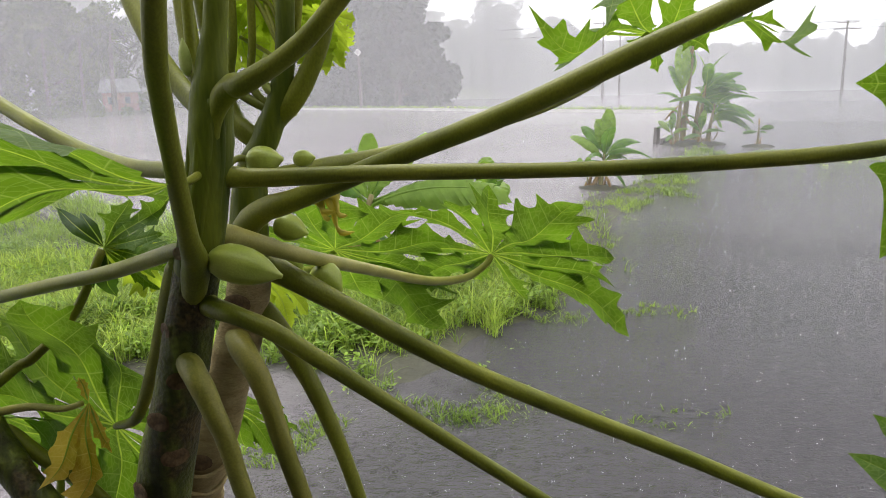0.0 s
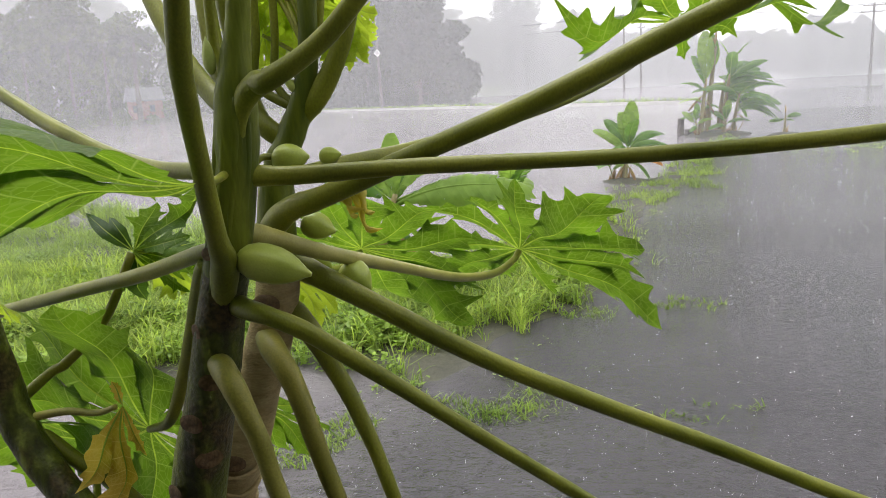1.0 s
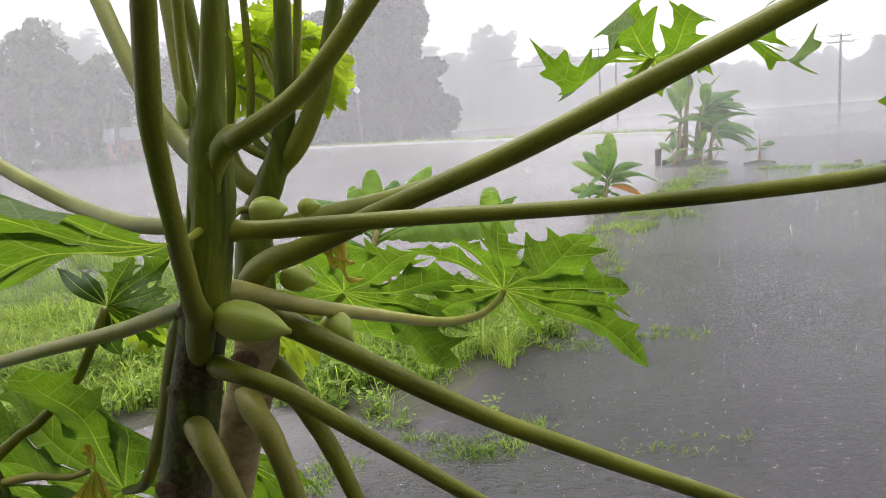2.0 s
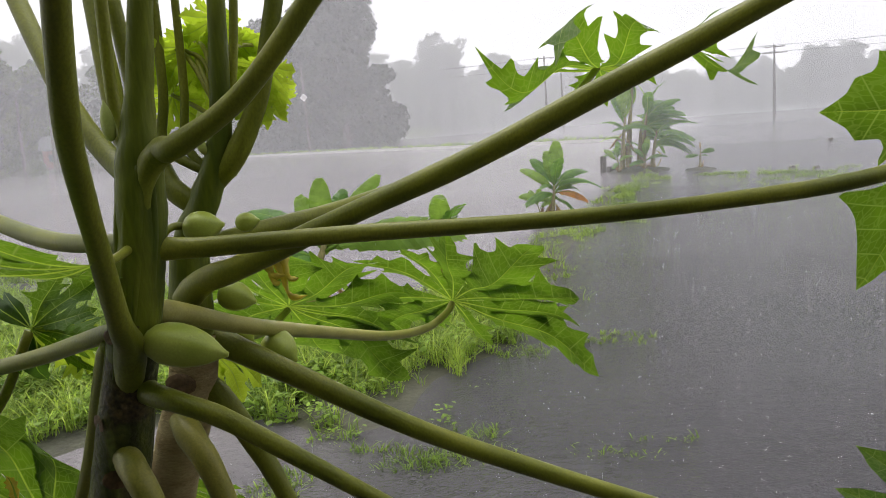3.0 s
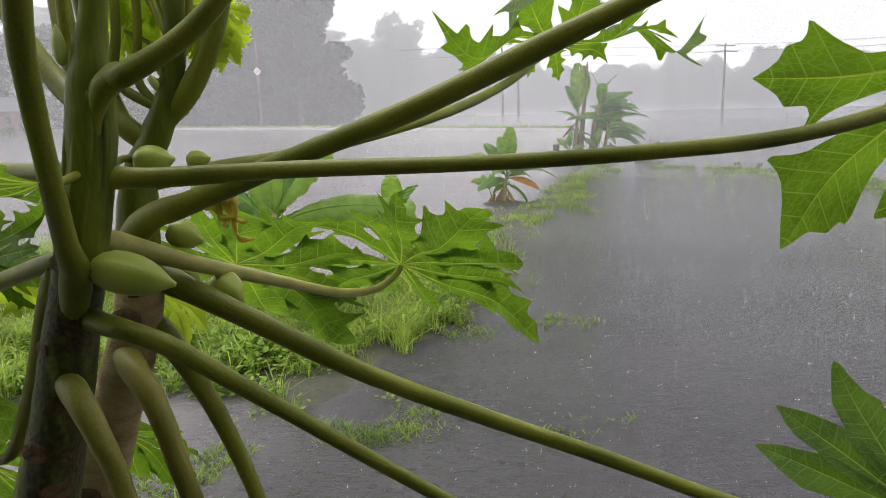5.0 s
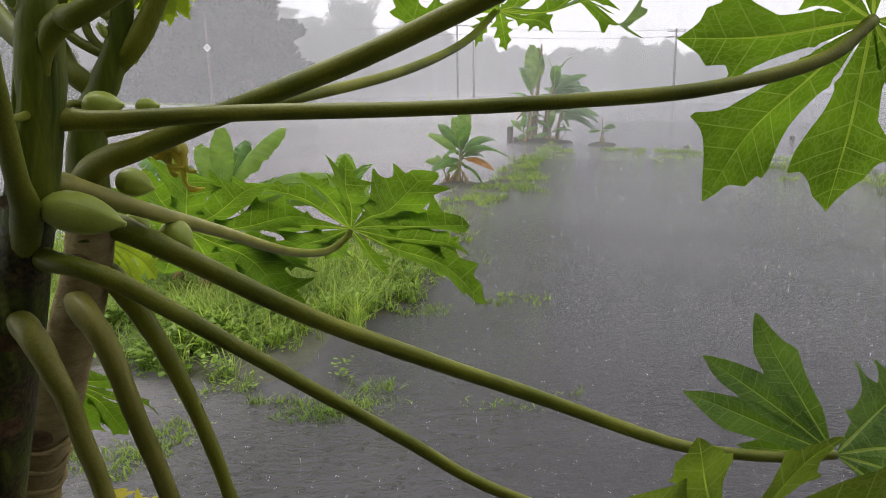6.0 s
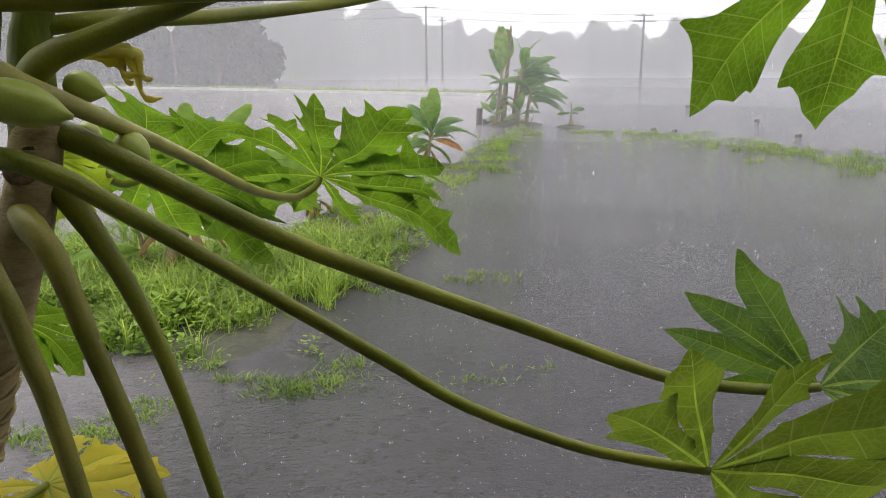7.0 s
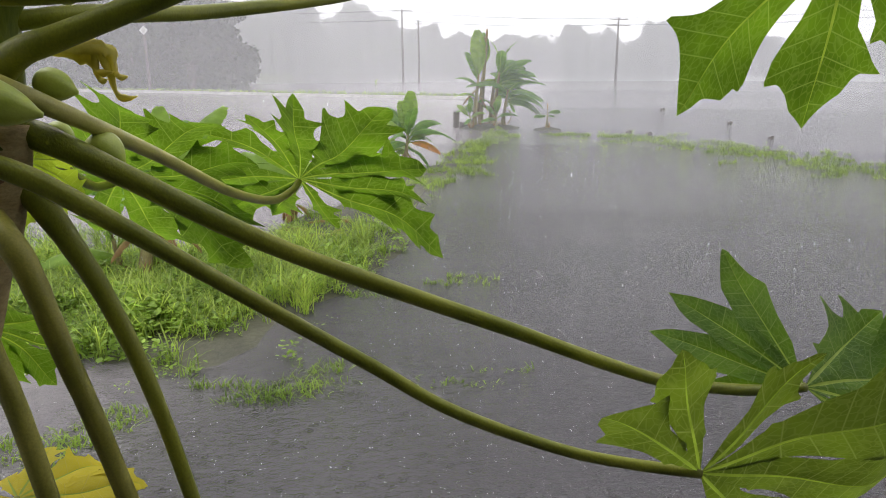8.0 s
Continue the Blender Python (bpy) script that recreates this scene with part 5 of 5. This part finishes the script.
def tree(at, h, spread, seed, label, mat, leaves=2600, bare=0.3, group="far trees"):
    root = thing("tree", at, label, "tree", group)
    rng = np.random.default_rng(seed)
    chunks, blobs = [], []
    bend = rng.uniform(-0.06, 0.06) * h
    chunks.append((*tube([(0, 0, -0.5, h * 0.028), (bend * 0.3, 0, h * 0.3, h * 0.02), (bend, 0, h * 0.62, h * 0.013), (bend * 1.2, 0, h * 0.9, h * 0.004)], 9, 4, 0.06, seed), 0))
    n_limbs = 22
    for k in range(n_limbs):
        a, z = k * 2.4 + rng.uniform(-0.4, 0.4), h * (bare + (0.82 - bare) * (k + rng.uniform(0, 0.9)) / n_limbs)
        reach = spread * rng.uniform(0.45, 0.95) * (1.15 - z / h * 0.55)
        e = (bend + reach * math.cos(a), reach * math.sin(a), z + h * rng.uniform(0.06, 0.16))
        chunks.append((*tube([(bend * z / h, 0, z, h * 0.009), (e[0] * 0.55, e[1] * 0.55, z + (e[2] - z) * 0.4, h * 0.006), (*e, h * 0.002)], 6, 3), 0))
        blobs.append((*e, spread * rng.uniform(0.2, 0.42), h * rng.uniform(0.05, 0.12)))
    blobs += [(bend + rng.uniform(-0.2, 0.2) * spread, 0, h * q, spread * rng.uniform(0.3, 0.5), h * 0.13) for q in (0.25, 0.4, 0.55, 0.72, 0.87)]
    v, f, s = join(chunks)
    put("trunk", mesh_of("trunk", v, f, M_BARK), root)
    put("crown", crown("crown", blobs, leaves, h * 0.022, seed, mat), root)
    return root


tree((-15.5, 97, 0.3), 21, 6.5, 1, "tall dark dense tree on the far shore", M_FOLIAGE_DARK, 16000, 0.04)
tree((-23.5, 103, 0.3), 18, 6, 2, "dark dense tree on the far shore", M_FOLIAGE_DARK, 12000, 0.04)
tree((-30, 106, 0.3), 15, 6, 3, "dark dense tree on the far shore", M_FOLIAGE_DARK, 10000, 0.04)
kinds = [tree((-60 + 14 * k, 128, 0.2), 15 + 2 * (k % 3), 5.5, 10 + k, "hazy green tree in a far row", M_FOLIAGE, 8000, 0.03) for k in range(5)]
rng = random.Random(5)
for k in range(96):
    x = -130 + k * 3.3 + rng.uniform(-2, 2)
    y = 150 + max(0, x) * 0.1 + rng.uniform(0, 45) if x > -30 else 128 + rng.uniform(0, 30)
    s = rng.uniform(1.05, 1.5) if x < -45 else rng.uniform(0.40, 0.74) if x > 22 else rng.uniform(0.72, 0.95) if x > -14 else rng.uniform(0.7, 1.1)
    ob = copy_thing(kinds[k % 5], pose(x, y, 0.1, 0, 0, rng.uniform(0, 360)))
    ob.scale = (s * 1.15, s * 1.15, s)


for k, (x, y, s) in enumerate(((-50, 104, 0.95), (-57, 101, 0.9), (-64, 96.5, 1.05), (-71, 91, 1.0), (-78, 84, 1.1), (-45, 106, 0.85), (-67.5, 94, 0.95), (-61, 98, 0.8))):
    copy_thing(kinds[k % 5], pose(x, y, 0.1, 0, 0, 67 * k)).scale = (s, s, s)


def thicket(name, line, step, h, seed, mat, label):
    """A belt of uneven bushes along a line."""
    rng = np.random.default_rng(seed)
    blobs = []
    for (ax, ay), (bx, by) in zip(line, line[1:]):
        n = int(math.hypot(bx - ax, by - ay) / step)
        for i in range(n):
            t = (i + rng.random()) / n
            r = h * rng.uniform(0.35, 0.8)
            blobs.append((ax + (bx - ax) * t, ay + (by - ay) * t + rng.uniform(-3, 3), r * 0.6, r, r))
    put(name, crown(name, blobs, len(blobs) * 330, h * 0.11, seed, mat), label=label, kind="stuff", category="bushes")


thicket("thicket", [(-135, 128), (-95, 124), (-62, 118), (-38, 112)], 2.2, 4.5, 5, M_FOLIAGE, "hazy bushes along the far shore")
thicket("thicket", [(-20, 160), (20, 170), (80, 175), (150, 170)], 2.2, 7.0, 6, M_FOLIAGE, "hazy belt of bushes under the far trees")
thicket("thicket", [(-80, 80), (-68, 89), (-57, 97), (-44, 103), (-36, 106)], 1.8, 3.0, 8, M_FOLIAGE, "hazy bushes round the small house")
thicket("thicket", [(-70, 78), (-57, 87), (-47, 92)], 1.6, 1.5, 12, M_FOLIAGE, "low hazy bushes before the small house")
thicket("thicket", [(-36, 108), (-24, 110), (-12, 109)], 1.3, 6.5, 9, M_FOLIAGE_DARK, "dark undergrowth behind the dense trees")
thicket("thicket", [(-38, 103), (-27, 101), (-18, 97), (-11, 98)], 1.5, 3.2, 7, M_FOLIAGE_DARK, "dark bushes under the dense trees")


def palm(at, h, seed):
    root = thing("palm_tree", at, "tall hazy palm tree on the far shore", "palm tree", "palms")
    rng = np.random.default_rng(seed)
    v, f = tube([(0, 0, -0.5, 0.25), (0.2, 0, h * 0.5, 0.16), (0.5, 0, h, 0.12)], 8, 4, 0.04, seed)
    put("trunk", mesh_of("trunk", v, f, M_BARK), root)
    for k in range(18):
        a, rise = k * 2.399, rng.uniform(-0.5, 0.9)
        L = rng.uniform(2.6, 3.6)
        verts, faces = [], []
        for i in range(34):
            t = i / 33
            x, z = L * (t - 0.15 * t * t), L * (rise * t - 0.75 * t * t)
            for side in (-1, 1):
                o = len(verts)
                w = 0.75 * math.sin(math.pi * min(1, t + 0.08)) + 0.05
                verts += [(x, 0, z), (x + 0.13, 0, z), (x + 0.5 * w + 0.1, side * w, z - rng.uniform(0.5, 1.0) * w)]
                faces.append((o, o + 1, o + 2))
        ob = put("frond", mesh_of("frond", verts, faces, M_FOLIAGE_DARK, False), root)
        ob.matrix_basis = pose(0.5, 0, h, 0, 0, math.degrees(a))


for k, (x, y, h) in enumerate(((-54.5, 89, 9.5), (-50, 88, 8.5), (-46.0, 90, 8.0), (-58, 87, 10), (-62, 84, 9), (-52, 92, 10.5))):
    palm((x, y, 0.3), h, k)


def house(at, turn):
    root = thing("house", at, "small reddish house with a pale tin roof", "house")
    root.rotation_euler = (0, 0, turn)
    root.scale = (0.62, 0.62, 0.8)
    put("wall", box_mesh("wall", (-3.6, -2.5, -0.5), (3.6, 2.5, 3.4), M_BRICK, 0.03), root)
    verts = [(-4.3, -3.2, 3.2), (4.3, -3.2, 3.2), (4.3, 3.2, 3.2), (-4.3, 3.2, 3.2), (-3.6, 0, 5.4), (3.6, 0, 5.4)]
    verts += [(x, y, z - 0.12) for x, y, z in verts]
    faces = [(0, 1, 5, 4), (2, 3, 4, 5), (1, 2, 5), (3, 0, 4), (7, 6, 10, 11), (9, 8, 11, 10), (8, 7, 11), (6, 9, 10), (0, 6, 7, 1), (1, 7, 8, 2), (2, 8, 9, 3), (3, 9, 6, 0)]
    put("roof", mesh_of("roof", verts, faces, M_ROOF, False), root, "pale tin roof")
    for x in (-2.0, 1.4):
        w = put("window", box_mesh("window", (x - 0.55, -2.56, 1.2), (x + 0.55, -2.5, 2.4), M_POST, 0.01), root)
        put("pane", box_mesh("pane", (x - 0.45, -2.58, 1.3), (x + 0.45, -2.565, 2.3), M_WIRE), w)


house((-53.5, 96, 0.4), 0.5)


# ---- rain, with sheets standing in for its haze ----
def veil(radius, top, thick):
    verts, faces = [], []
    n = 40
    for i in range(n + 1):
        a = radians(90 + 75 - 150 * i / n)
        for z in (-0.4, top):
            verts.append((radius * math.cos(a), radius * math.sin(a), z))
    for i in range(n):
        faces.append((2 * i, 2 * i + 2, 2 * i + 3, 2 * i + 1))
    put("rain", mesh_of("rain", verts, faces, veil_matter(thick)), label="pale see-through sheet standing in for rain haze", kind="stuff", category="rain")


# haze sheets at set distances; things behind them look paler
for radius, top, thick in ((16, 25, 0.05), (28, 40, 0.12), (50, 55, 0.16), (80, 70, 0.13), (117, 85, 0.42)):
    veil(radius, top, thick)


def splashes(count, seed):
    """Small bright crowns of water where drops strike."""
    rng = np.random.default_rng(seed)
    verts, faces = [], []
    while len(verts) < count * 6:
        y = 3.5 + 26 * rng.random() ** 2.0
        x = rng.uniform(-0.45, 0.8) * y + 0.8
        if bank_depth(x, y) > 0.1:
            continue
        for _ in range(int(rng.integers(1, 4))):
            r = rng.uniform(0.0012, 0.0034) * (0.6 + y / 32)
            c = np.array((x + rng.normal(0, 0.012), y + rng.normal(0, 0.012), rng.uniform(0.0, 0.012)))
            o = len(verts)
            for d in ((r, 0, 0), (-r, 0, 0), (0, r, 0), (0, -r, 0), (0, 0, r * 1.2), (0, 0, -r * 1.2)):
                verts.append(tuple(c + np.array(d)))
            faces += [(o, o + 2, o + 4), (o + 2, o + 1, o + 4), (o + 1, o + 3, o + 4), (o + 3, o, o + 4), (o + 2, o, o + 5), (o + 1, o + 2, o + 5), (o + 3, o + 1, o + 5), (o, o + 3, o + 5)]
    put("rain_splashes", mesh_of("rain_splashes", verts, faces, M_DROP), label="tiny bright splashes of rain on the water", kind="stuff", category="splashes")


splashes(8500, 8)


def air_drops(count, seed):
    """Drops of rain on their way down."""
    rng = np.random.default_rng(seed)
    verts, faces = [], []
    for _ in range(count):
        y = rng.uniform(2.6, 9.0)
        x, z = 0.8 + rng.uniform(-0.5, 0.75) * y, rng.uniform(0.1, 3.2)
        r, L = 0.0005 * y / 4, rng.uniform(0.008, 0.03)
        o = len(verts)
        verts += [(x, y, z + L), (x + r, y, z), (x, y + r, z), (x - r, y, z), (x, y - r, z), (x, y, z - L)]
        faces += [(o, o + 1, o + 2), (o, o + 2, o + 3), (o, o + 3, o + 4), (o, o + 4, o + 1), (o + 5, o + 2, o + 1), (o + 5, o + 3, o + 2), (o + 5, o + 4, o + 3), (o + 5, o + 1, o + 4)]
    put("rain_drops", mesh_of("rain_drops", verts, faces, M_DROP), label="thin pale drops of falling rain", kind="stuff", category="rain")


air_drops(90, 21)
